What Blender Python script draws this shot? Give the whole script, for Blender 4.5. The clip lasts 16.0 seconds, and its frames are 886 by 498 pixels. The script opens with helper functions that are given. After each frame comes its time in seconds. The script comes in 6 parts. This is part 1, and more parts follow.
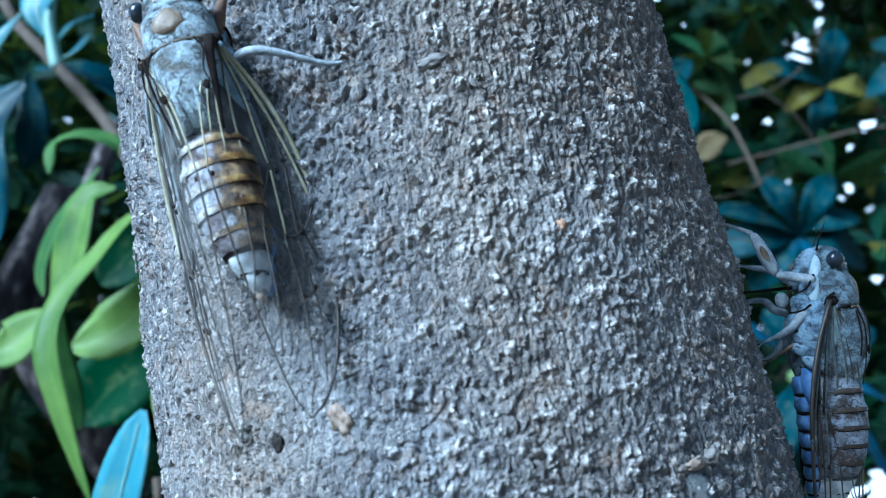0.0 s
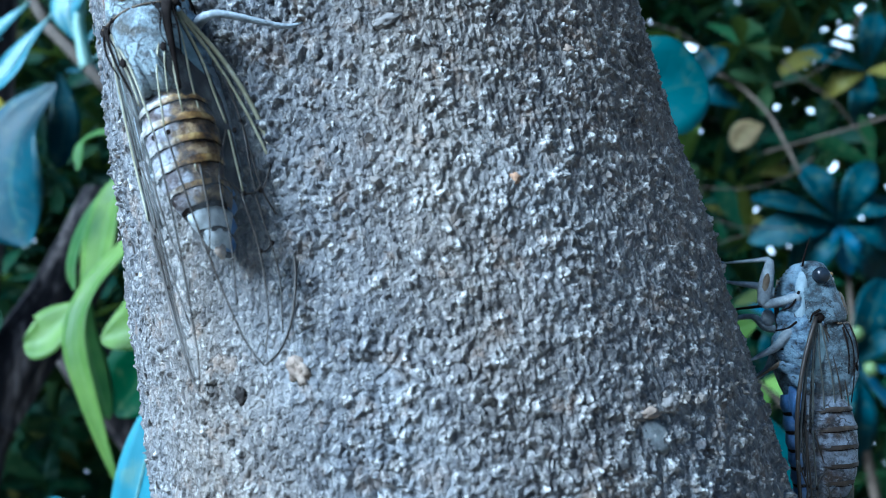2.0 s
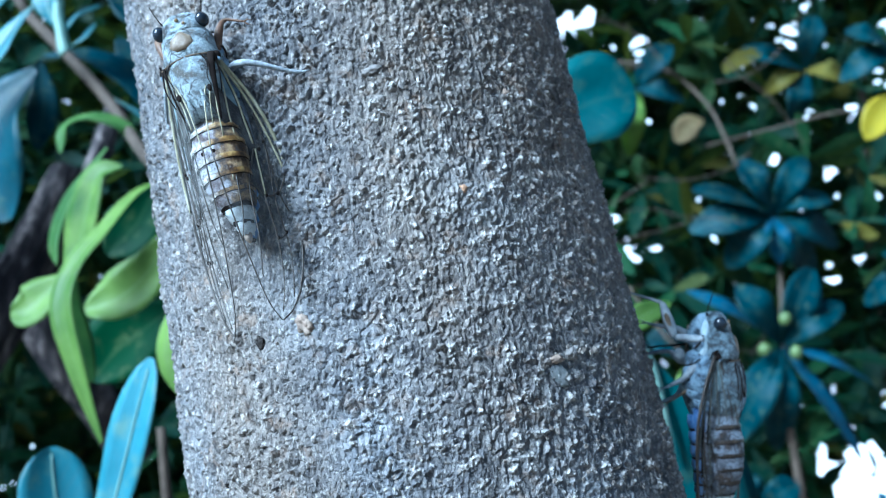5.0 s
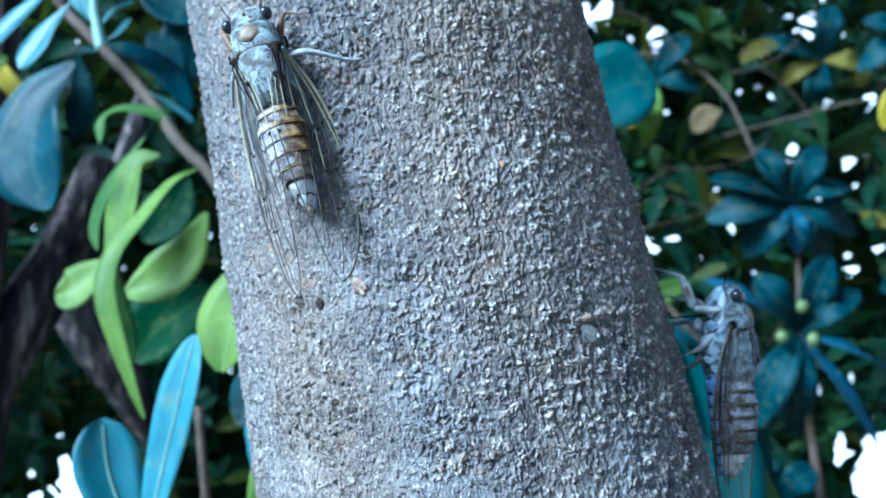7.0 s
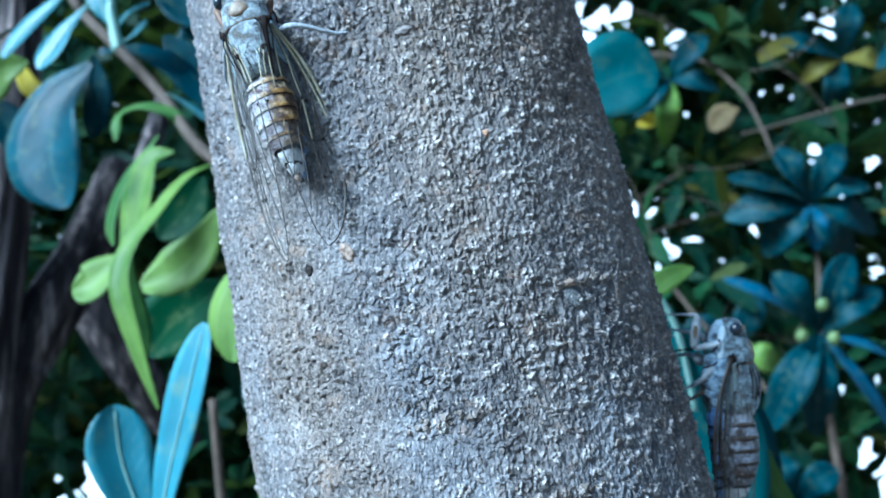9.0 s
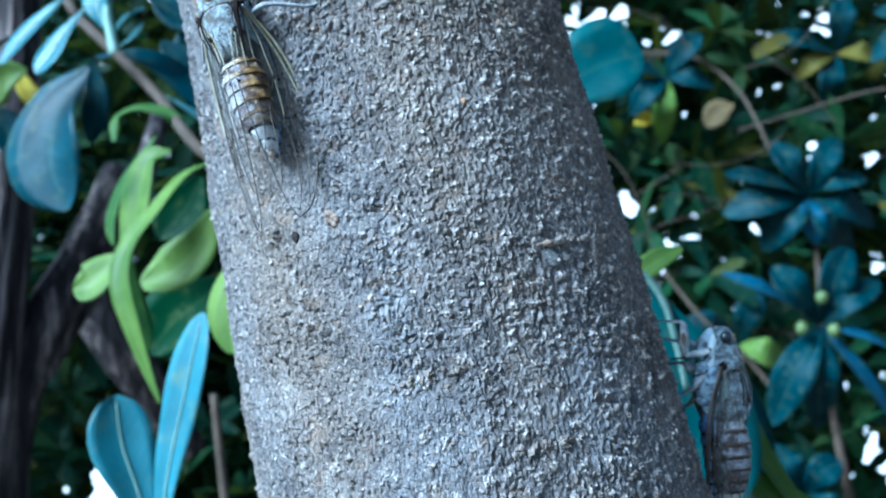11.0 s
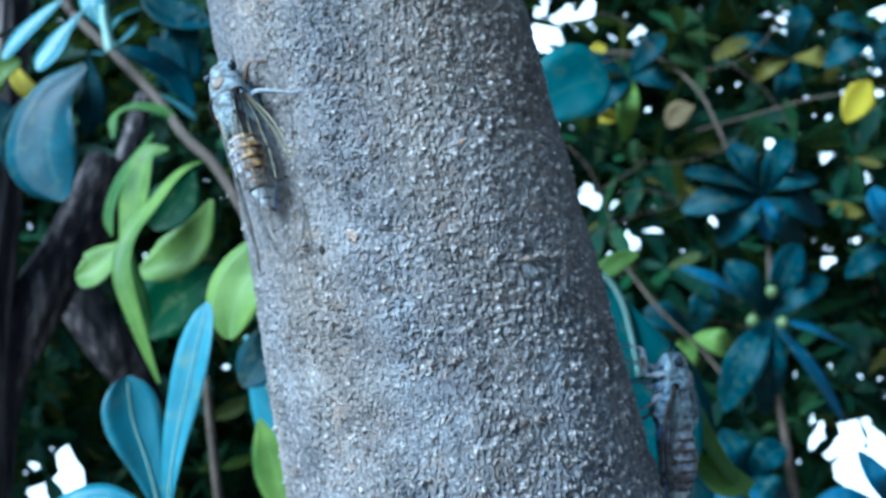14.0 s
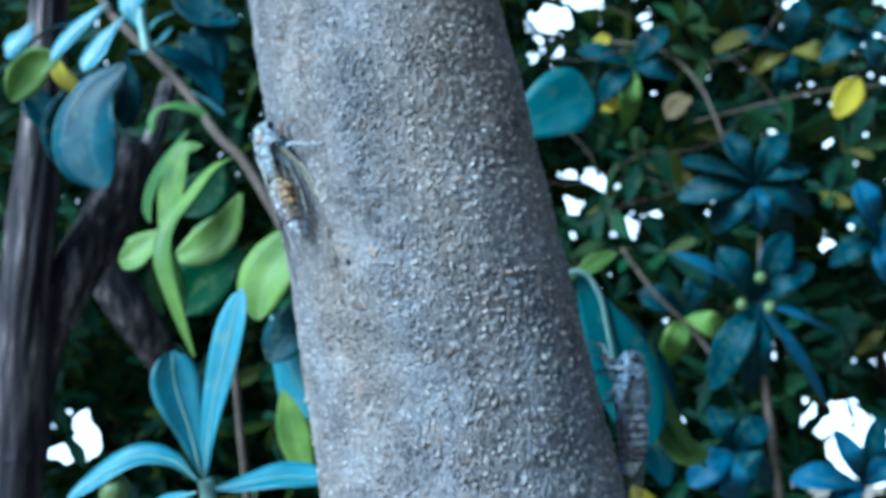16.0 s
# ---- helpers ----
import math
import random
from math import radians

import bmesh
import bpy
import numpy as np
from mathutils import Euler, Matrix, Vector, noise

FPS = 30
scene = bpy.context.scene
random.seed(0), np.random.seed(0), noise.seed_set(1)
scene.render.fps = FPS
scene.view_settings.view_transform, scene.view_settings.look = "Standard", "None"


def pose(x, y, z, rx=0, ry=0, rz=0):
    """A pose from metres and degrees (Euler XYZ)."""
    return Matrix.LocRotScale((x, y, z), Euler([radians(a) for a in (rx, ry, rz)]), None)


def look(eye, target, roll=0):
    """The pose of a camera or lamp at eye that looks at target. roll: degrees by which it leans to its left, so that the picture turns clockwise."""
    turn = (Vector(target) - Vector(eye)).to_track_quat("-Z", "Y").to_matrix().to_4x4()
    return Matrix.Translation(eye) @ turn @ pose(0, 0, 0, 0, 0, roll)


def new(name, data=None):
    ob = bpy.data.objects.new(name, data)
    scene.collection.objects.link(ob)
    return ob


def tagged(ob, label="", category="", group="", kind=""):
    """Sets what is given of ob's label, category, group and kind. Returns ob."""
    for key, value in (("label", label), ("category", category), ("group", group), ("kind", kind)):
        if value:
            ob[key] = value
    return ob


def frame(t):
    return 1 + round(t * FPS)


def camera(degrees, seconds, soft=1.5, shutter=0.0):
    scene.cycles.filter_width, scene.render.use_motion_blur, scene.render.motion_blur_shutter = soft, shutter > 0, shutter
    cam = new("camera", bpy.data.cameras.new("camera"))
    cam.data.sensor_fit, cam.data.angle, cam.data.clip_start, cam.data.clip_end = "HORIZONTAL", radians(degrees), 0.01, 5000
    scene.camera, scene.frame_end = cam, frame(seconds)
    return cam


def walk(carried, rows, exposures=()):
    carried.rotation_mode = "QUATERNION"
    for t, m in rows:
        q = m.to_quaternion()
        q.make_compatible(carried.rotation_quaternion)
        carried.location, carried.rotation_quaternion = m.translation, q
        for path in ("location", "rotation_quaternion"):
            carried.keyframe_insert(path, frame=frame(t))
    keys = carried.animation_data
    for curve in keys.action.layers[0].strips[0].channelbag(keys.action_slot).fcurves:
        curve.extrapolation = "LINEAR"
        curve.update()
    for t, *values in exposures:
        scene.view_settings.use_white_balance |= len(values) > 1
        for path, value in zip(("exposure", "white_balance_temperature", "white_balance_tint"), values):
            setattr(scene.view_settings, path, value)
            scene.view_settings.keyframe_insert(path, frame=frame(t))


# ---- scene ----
# A hand-held close-up of two cicadas on a leaning trunk. Seconds, eye, target, roll.
PATH = [
    (0, (-0.00088, -0.10968, 1.29264), (0.00331, 0.87622, 1.45993), 0.25),
    (0.5, (0.00175, -0.10890, 1.28961), (-0.01257, 0.87667, 1.45823), -0.13),
    (1, (0.00126, -0.10865, 1.28681), (0.00536, 0.87498, 1.46698), -0.05),
    (1.5, (0.00459, -0.10891, 1.28666), (-0.02021, 0.87304, 1.47415), -0.22),
    (2, (0.00677, -0.11025, 1.28847), (-0.03635, 0.87471, 1.45576), -0.34),
    (2.5, (0.00550, -0.11252, 1.28763), (-0.01525, 0.87289, 1.45653), -0.40),
    (3, (0.00538, -0.11661, 1.28621), (-0.00279, 0.86891, 1.45557), -0.53),
    (3.5, (0.00642, -0.12104, 1.28312), (0.00201, 0.86096, 1.47194), -0.33),
    (3.7, (0.00668, -0.12424, 1.28704), (0.00613, 0.86545, 1.43021), -0.21),
    (5.8, (0.00534, -0.14394, 1.27766), (0.01242, 0.84296, 1.43883), 0.48),
    (6, (0.00468, -0.14436, 1.27598), (0.00913, 0.84122, 1.44509), 0.62),
    (6.5, (0.00562, -0.15010, 1.27863), (-0.01328, 0.83881, 1.42596), 0.04),
    (7, (0.00298, -0.15180, 1.27958), (-0.00661, 0.83831, 1.41955), 0.34),
    (7.5, (0.00254, -0.15210, 1.27883), (-0.00381, 0.83749, 1.42257), 0.38),
    (8, (0.00510, -0.15382, 1.27728), (-0.01684, 0.83428, 1.42950), 0.36),
    (8.5, (0.00649, -0.15238, 1.27456), (-0.01959, 0.83506, 1.43042), 0.01),
    (9, (0.00821, -0.15385, 1.27369), (-0.02686, 0.83452, 1.42167), 0.14),
    (9.5, (0.01050, -0.15414, 1.27158), (-0.03695, 0.83353, 1.42081), -0.13),
    (9.7, (0.01096, -0.15448, 1.27083), (-0.03810, 0.83299, 1.42088), -0.27),
    (11.8, (0.01147, -0.16103, 1.26611), (-0.02287, 0.82570, 1.42479), -1.27),
    (12, (0.01152, -0.16262, 1.26799), (-0.02158, 0.82454, 1.42425), -0.58),
    (12.5, (0.01108, -0.16759, 1.26871), (-0.01849, 0.81850, 1.43230), -0.41),
    (13, (0.01005, -0.17363, 1.26800), (-0.01130, 0.81307, 1.42916), -1.02),
    (13.5, (0.00651, -0.17913, 1.26821), (0.00437, 0.80996, 1.41549), -0.35),
    (14, (0.00627, -0.18714, 1.26731), (0.00719, 0.80308, 1.40682), -0.27),
    (14.5, (0.01067, -0.19958, 1.26966), (0.00151, 0.79205, 1.39847), -0.05),
    (15, (0.01288, -0.21079, 1.26650), (-0.00244, 0.78090, 1.39420), -0.24),
    (15.5, (0.00862, -0.22492, 1.27074), (-0.00149, 0.76905, 1.37996), 1.23),
    (16, (0.00776, -0.23112, 1.27054), (0.00053, 0.76290, 1.37949), 0.91),
]
cam = camera(51.6, 16.0, soft=1.0)
walk(cam, [(t, look(eye, target, roll)) for t, eye, target, roll in PATH], [(0.0, 0.76, 4480, -3), (3.0, 0.9, 4500, -3), (7.0, 1.02, 4560, -3), (12.5, 0.85, 4540, -3), (16.0, 0.78, 4540, -4)])
cam.data.dof.use_dof = True
cam.data.dof.focus_distance = 0.096
cam.data.dof.aperture_fstop = 44.0

# ---- daylight: open shade under trees, soft light from the upper left ----
SUN_EL, SUN_AZ = 36.0, 234.0          # degrees; azimuth from north (+y), clockwise
world = bpy.data.worlds.new("world")
scene.world = world
world.use_nodes = True
wn = world.node_tree.nodes
sky = wn.new("ShaderNodeTexSky")
sky.sky_type = "NISHITA"
sky.sun_disc = False
sky.sun_elevation, sky.sun_rotation = radians(SUN_EL), radians(SUN_AZ)
wn["Background"].inputs["Strength"].default_value = 0.043
world.node_tree.links.new(sky.outputs[0], wn["Background"].inputs["Color"])
sun = new("sun", bpy.data.lights.new("sun", "SUN"))
sun.data.energy, sun.data.angle, sun.data.color = 6.5, radians(34), (1.0, 0.97, 0.93)
sun_dir = Vector((math.sin(radians(SUN_AZ)) * math.cos(radians(SUN_EL)), math.cos(radians(SUN_AZ)) * math.cos(radians(SUN_EL)), math.sin(radians(SUN_EL))))
sun.matrix_world = look(sun_dir * 20, (0, 0, 0))


# ---- materials ----
def material(name, rough=0.6, metal=0.0, spec=0.5):
    m = bpy.data.materials.new(name)
    m.use_nodes = True
    b = m.node_tree.nodes["Principled BSDF"]
    b.inputs["Roughness"].default_value, b.inputs["Metallic"].default_value = rough, metal
    b.inputs["Specular IOR Level"].default_value = spec
    return m, m.node_tree.nodes, m.node_tree.links, b


def noise_of(n, l, scale, detail=4.0, rough=0.6, stretch=(1, 1, 1), kind="Object"):
    tc, mp, tx = n.new("ShaderNodeTexCoord"), n.new("ShaderNodeMapping"), n.new("ShaderNodeTexNoise")
    mp.inputs["Scale"].default_value = stretch
    tx.inputs["Scale"].default_value, tx.inputs["Detail"].default_value, tx.inputs["Roughness"].default_value = scale, detail, rough
    l.new(tc.outputs[kind], mp.inputs[0])
    l.new(mp.outputs[0], tx.inputs["Vector"])
    return tx.outputs["Fac"]


def ramp(n, l, fac, *stops):
    r = n.new("ShaderNodeValToRGB")
    e = r.color_ramp.elements
    while len(e) < len(stops):
        e.new(0.5)
    for one, (at, col) in zip(e, stops):
        one.position, one.color = at, (*col, 1)
    l.new(fac, r.inputs[0])
    return r.outputs[0]


def mixed(n, l, fac, a, b):
    m = n.new("ShaderNodeMix")
    m.data_type = "RGBA"
    for sock, v in ((m.inputs[0], fac), (m.inputs[6], a), (m.inputs[7], b)):
        if isinstance(v, tuple):
            sock.default_value = (*v, 1)
        elif isinstance(v, float):
            sock.default_value = v
        else:
            l.new(v, sock)
    return m.outputs[2]


def bumped(n, l, b, height, dist, strength=1.0):
    u = n.new("ShaderNodeBump")
    u.inputs["Distance"].default_value, u.inputs["Strength"].default_value = dist, strength
    l.new(height, u.inputs["Height"])
    l.new(u.outputs[0], b.inputs["Normal"])


def mottled(name, dark, mid, light, scale, rough=0.6, dist=0.0002, spec=0.4, lo=0.3, hi=0.7):
    """A surface of three tones in two sizes of mottling, with a fine relief."""
    m, n, l, b = material(name, rough, 0.0, spec)
    big, small = noise_of(n, l, scale, 5), noise_of(n, l, scale * 4.3, 6, 0.7)
    col = mixed(n, l, ramp(n, l, small, (lo, (0, 0, 0)), (hi, (1, 1, 1))), ramp(n, l, big, (lo, dark), (0.5, mid), (hi, light)), mid)
    l.new(col, b.inputs["Base Color"])
    bumped(n, l, b, small, dist)
    return m


def bark_material():
    """Grey flaky bark: dark cracks between small upright plates, pale and tan flakes, larger weathered patches."""
    m, n, l, b = material("bark", 0.86, 0.0, 0.15)
    tc, mp, wob, addv, vor = n.new("ShaderNodeTexCoord"), n.new("ShaderNodeMapping"), n.new("ShaderNodeTexNoise"), n.new("ShaderNodeVectorMath"), n.new("ShaderNodeTexVoronoi")
    mp.inputs["Scale"].default_value = (1, 1, 0.55)
    wob.inputs["Scale"].default_value, wob.inputs["Detail"].default_value = 700, 3
    l.new(tc.outputs["Object"], mp.inputs[0])
    l.new(tc.outputs["Object"], wob.inputs["Vector"])
    sc = n.new("ShaderNodeVectorMath")
    sc.operation = "SCALE"
    sc.inputs["Scale"].default_value = 0.0006
    l.new(wob.outputs["Color"], sc.inputs[0])
    l.new(mp.outputs[0], addv.inputs[0])
    l.new(sc.outputs[0], addv.inputs[1])
    vor.feature = "DISTANCE_TO_EDGE"
    vor.inputs["Scale"].default_value = 1900
    l.new(addv.outputs[0], vor.inputs["Vector"])
    plate = n.new("ShaderNodeTexVoronoi")
    plate.inputs["Scale"].default_value = 1900
    l.new(addv.outputs[0], plate.inputs["Vector"])
    patch, mid = noise_of(n, l, 85, 4, 0.6), noise_of(n, l, 330, 4, 0.6)
    fine, grit = noise_of(n, l, 1700, 4, 0.7, (1, 1, 0.6)), noise_of(n, l, 4200, 2, 0.6)
    base = ramp(n, l, patch, (0.32, (0.09, 0.094, 0.102)), (0.5, (0.178, 0.173, 0.174)), (0.68, (0.3, 0.3, 0.305)))
    tone = ramp(n, l, plate.outputs["Color"], (0.1, (0.06, 0.055, 0.06)), (0.45, (0.19, 0.175, 0.17)), (0.75, (0.3, 0.275, 0.255)), (0.95, (0.48, 0.445, 0.41)))
    col = mixed(n, l, 0.4, base, tone)
    tan = ramp(n, l, mid, (0.56, (0, 0, 0)), (0.68, (1, 1, 1)))
    col = mixed(n, l, tan, col, mixed(n, l, 0.3, col, (0.34, 0.22, 0.13)))
    warm = ramp(n, l, noise_of(n, l, 30, 3, 0.45, (1, 1, 0.3)), (0.36, (0.78, 0.96, 1.16)), (0.62, (1.22, 1.06, 0.82)))
    tint = n.new("ShaderNodeMix")
    tint.data_type, tint.blend_type = "RGBA", "MULTIPLY"
    tint.inputs[0].default_value = 0.42
    l.new(col, tint.inputs[6])
    l.new(warm, tint.inputs[7])
    col = tint.outputs[2]
    # highlights painted as pale specks on the high grains of the bump
    highlight_speck = ramp(n, l, fine, (0.55, (0, 0, 0)), (0.66, (1, 1, 1)))
    col = mixed(n, l, highlight_speck, col, mixed(n, l, 0.5, col, (0.64, 0.62, 0.58)))
    crack = ramp(n, l, vor.outputs["Distance"], (0.0, (0, 0, 0)), (0.32, (1, 1, 1)))
    # near-black upright streaks where the stretched noise is low
    streak_mask = ramp(n, l, noise_of(n, l, 950, 4, 0.65, (1, 1, 0.4)), (0.3, (0, 0, 0)), (0.44, (1, 1, 1)))
    col = mixed(n, l, streak_mask, mixed(n, l, 0.7, col, (0.035, 0.03, 0.032)), col)
    crust = n.new("ShaderNodeAttribute")
    crust.attribute_name = "crust"
    scab = ramp(n, l, noise_of(n, l, 1500, 4, 0.7), (0.34, (0.1, 0.09, 0.082)), (0.48, (0.34, 0.32, 0.3)), (0.62, (0.7, 0.685, 0.66)))
    col = mixed(n, l, crust.outputs["Fac"], col, mixed(n, l, 0.85, col, scab))
    l.new(col, b.inputs["Base Color"])
    h1, h2 = n.new("ShaderNodeMath"), n.new("ShaderNodeMath")
    h1.operation = h2.operation = "MULTIPLY_ADD"
    l.new(crack, h1.inputs[0])
    h1.inputs[1].default_value = 0.17
    l.new(fine, h1.inputs[2])
    l.new(grit, h2.inputs[0])
    h2.inputs[1].default_value = 0.4
    l.new(h1.outputs[0], h2.inputs[2])
    bumped(n, l, b, h2.outputs[0], 0.0006)
    return m


def leaf_material(name, dark, light, rough=0.35, glow=0.25, spec=0.5, island=False, veins=0.14):
    """A leathery leaf: waxy front, some light coming through, mottled green, faint side veins."""
    m, n, l, b = material(name, rough, 0.0, spec)
    big, small = noise_of(n, l, 48, 4), noise_of(n, l, 170, 4)
    col = ramp(n, l, big, (0.35, dark), (0.65, light))
    if island:
        g = n.new("ShaderNodeNewGeometry")
        rnd = g.outputs["Random Per Island"]
        # near-black tones put the hedge's shade into the leaf colour
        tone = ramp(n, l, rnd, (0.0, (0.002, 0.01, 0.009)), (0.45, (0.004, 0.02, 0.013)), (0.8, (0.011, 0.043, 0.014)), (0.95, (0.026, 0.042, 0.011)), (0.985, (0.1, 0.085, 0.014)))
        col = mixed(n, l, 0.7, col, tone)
    else:
        o = n.new("ShaderNodeObjectInfo")
        col = mixed(n, l, o.outputs["Random"], col, mixed(n, l, 0.35, col, light))
    col = mixed(n, l, ramp(n, l, small, (0.55, (0, 0, 0)), (0.75, (1, 1, 1))), col, mixed(n, l, 0.25, col, (0.25, 0.3, 0.12)))
    l.new(col, b.inputs["Base Color"])
    if not island:
        # midrib, slanting side veins, and rim light painted as a pale edge, by the leaf's own breadth and length
        tc, sep = n.new("ShaderNodeTexCoord"), n.new("ShaderNodeSeparateXYZ")
        l.new(tc.outputs["UV"], sep.inputs[0])
        def calc(op, p, q):
            one = n.new("ShaderNodeMath")
            one.operation = op
            for sock, v in zip(one.inputs, (p, q)):
                if isinstance(v, float):
                    sock.default_value = v
                else:
                    l.new(v, sock)
            return one.outputs[0]
        across = calc("ABSOLUTE", calc("SUBTRACT", calc("MULTIPLY", sep.outputs["X"], 2.0), 1.0), 0.0)
        slant = calc("SUBTRACT", calc("MULTIPLY", sep.outputs["Y"], 11.0), calc("MULTIPLY", across, 2.4))
        slant = calc("ADD", slant, calc("MULTIPLY", small, 0.5))
        stripe = ramp(n, l, calc("ABSOLUTE", calc("SUBTRACT", calc("FRACT", slant, 0.0), 0.5), 0.0), (0.0, (1, 1, 1)), (0.07, (0, 0, 0)))
        pale = mixed(n, l, veins, col, (0.3, 0.42, 0.2))
        col = mixed(n, l, calc("MULTIPLY", stripe, 0.18), col, pale)
        col = mixed(n, l, ramp(n, l, across, (0.02, (1, 1, 1)), (0.07, (0, 0, 0)), (0.93, (0, 0, 0)), (0.99, (0.7, 0.7, 0.7))), col, pale)
        l.new(col, b.inputs["Base Color"])
        bumped(n, l, b, calc("SUBTRACT", small, calc("MULTIPLY", stripe, 0.3)), 0.0005, 0.5)
    else:
        bumped(n, l, b, small, 0.0006, 0.5)
    tr, mix = n.new("ShaderNodeBsdfTranslucent"), n.new("ShaderNodeMixShader")
    l.new(mixed(n, l, 0.35, col, (0.35, 0.5, 0.05)), tr.inputs[0])
    mix.inputs[0].default_value = glow
    l.new(b.outputs[0], mix.inputs[1])
    l.new(tr.outputs[0], mix.inputs[2])
    l.new(mix.outputs[0], n["Material Output"].inputs[0])
    return m


def wing_material(name, tint):
    """Clear wing membrane: mostly see-through, with a thin sheen."""
    m, n, l, b = material(name, 0.18, 0.0, 0.6)
    b.inputs["Base Color"].default_value = (*tint, 1)
    cl, mix = n.new("ShaderNodeBsdfTransparent"), n.new("ShaderNodeMixShader")
    fac = ramp(n, l, noise_of(n, l, 500, 3), (0.35, (0.03, 0.03, 0.03)), (0.7, (0.11, 0.11, 0.11)))
    l.new(fac, mix.inputs[0])
    l.new(cl.outputs[0], mix.inputs[1])
    l.new(b.outputs[0], mix.inputs[2])
    l.new(mix.outputs[0], n["Material Output"].inputs[0])
    return m


def fibrous_bark():
    """Dark stringy bark: long upright fibres, some grey-brown, the shade of the furrows put into the colour as black.
    """
    m, n, l, b = material("fibrous_bark", 0.85, 0.0, 0.2)
    long, fine, big = noise_of(n, l, 130, 5, 0.65, (1, 1, 0.09)), noise_of(n, l, 420, 4, 0.7, (1, 1, 0.12)), noise_of(n, l, 16, 3, 0.5, (1, 1, 0.5))
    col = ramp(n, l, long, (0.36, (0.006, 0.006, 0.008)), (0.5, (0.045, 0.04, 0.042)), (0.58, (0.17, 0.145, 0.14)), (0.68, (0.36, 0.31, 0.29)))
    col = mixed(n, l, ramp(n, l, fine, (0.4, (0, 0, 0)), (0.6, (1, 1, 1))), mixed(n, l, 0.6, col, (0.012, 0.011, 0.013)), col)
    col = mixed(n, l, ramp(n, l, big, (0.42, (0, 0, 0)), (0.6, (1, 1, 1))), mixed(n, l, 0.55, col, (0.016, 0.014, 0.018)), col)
    l.new(col, b.inputs["Base Color"])
    bumped(n, l, b, long, 0.004)
    return m


BARK = bark_material()
FLAKE = mottled("bark_flake", (0.08, 0.074, 0.07), (0.19, 0.178, 0.168), (0.36, 0.335, 0.31), 700, 0.85, 0.0001)
WART = mottled("bark_wart", (0.08, 0.068, 0.058), (0.2, 0.178, 0.158), (0.44, 0.41, 0.375), 700, 0.85, 0.0001)
CHIP_TAN = mottled("tan_chip", (0.13, 0.095, 0.068), (0.27, 0.21, 0.165), (0.46, 0.4, 0.33), 900, 0.8, 0.0001)
CHIP_RUST = mottled("rusty_chip", (0.16, 0.09, 0.05), (0.36, 0.22, 0.13), (0.54, 0.4, 0.28), 900, 0.8, 0.0001)
LICHEN = mottled("lichen", (0.14, 0.15, 0.155), (0.27, 0.285, 0.29), (0.46, 0.475, 0.48), 1500, 0.9, 0.0003)
PIT = mottled("pit", (0.008, 0.007, 0.006), (0.02, 0.016, 0.014), (0.05, 0.04, 0.03), 900, 0.9, 0.0001)
SOIL = mottled("soil", (0.06, 0.05, 0.035), (0.13, 0.105, 0.075), (0.24, 0.2, 0.15), 6, 0.95, 0.01)
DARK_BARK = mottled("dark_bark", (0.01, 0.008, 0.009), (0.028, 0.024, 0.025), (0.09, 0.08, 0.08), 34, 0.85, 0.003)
FIBRE = fibrous_bark()
TWIG = mottled("twig", (0.025, 0.018, 0.012), (0.06, 0.045, 0.032), (0.13, 0.1, 0.075), 90, 0.8, 0.0006)
# sky reflected by the waxy leaf is put into its blue base colour
LEAF_BLUE = leaf_material("waxy_sky_sheen_leaf", (0.022, 0.118, 0.16), (0.055, 0.2, 0.255), 0.42, 0.12, 0.35, veins=0.16)
# light is put into this leaf colour to offset the trunk's shadow
LEAF_TEAL = leaf_material("lit_teal_leaf", (0.01, 0.085, 0.1), (0.028, 0.15, 0.165), 0.45, 0.15, 0.2, veins=0.06)
# blue leaf colours in darker copies, with the shade put into them
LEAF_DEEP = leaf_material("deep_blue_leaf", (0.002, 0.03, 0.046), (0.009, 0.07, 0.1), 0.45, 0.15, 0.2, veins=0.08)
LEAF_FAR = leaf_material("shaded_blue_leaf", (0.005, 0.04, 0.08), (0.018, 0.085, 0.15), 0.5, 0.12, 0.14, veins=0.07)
LEAF_DARK = leaf_material("shade_dark_leaf", (0.002, 0.018, 0.026), (0.006, 0.044, 0.06), 0.5, 0.12, 0.1, veins=0.07)
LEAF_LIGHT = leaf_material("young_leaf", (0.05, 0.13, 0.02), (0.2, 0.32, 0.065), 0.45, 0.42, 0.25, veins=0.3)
# dark copy of the young green leaf; its shade is in the colour
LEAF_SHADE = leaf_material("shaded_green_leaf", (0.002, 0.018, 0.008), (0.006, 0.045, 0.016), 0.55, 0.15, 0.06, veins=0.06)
LEAF_YOUNG = leaf_material("mid_green_leaf", (0.025, 0.085, 0.02), (0.09, 0.19, 0.04), 0.45, 0.35, 0.25, veins=0.25)
LEAF_YELLOW = leaf_material("yellow_leaf", (0.42, 0.34, 0.015), (0.62, 0.52, 0.03), 0.5, 0.5, 0.3)
LEAF_OLIVE = leaf_material("olive_leaf", (0.08, 0.08, 0.012), (0.16, 0.14, 0.02), 0.6, 0.3, 0.2)
LEAF_DRY = leaf_material("dry_leaf", (0.1, 0.075, 0.035), (0.2, 0.15, 0.075), 0.7, 0.25, 0.2)
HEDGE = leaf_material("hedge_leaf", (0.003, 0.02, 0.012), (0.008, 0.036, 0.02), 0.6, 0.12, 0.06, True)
RIB = mottled("leaf_rib", (0.14, 0.26, 0.22), (0.22, 0.36, 0.31), (0.32, 0.46, 0.4), 150, 0.5, 0.0002)
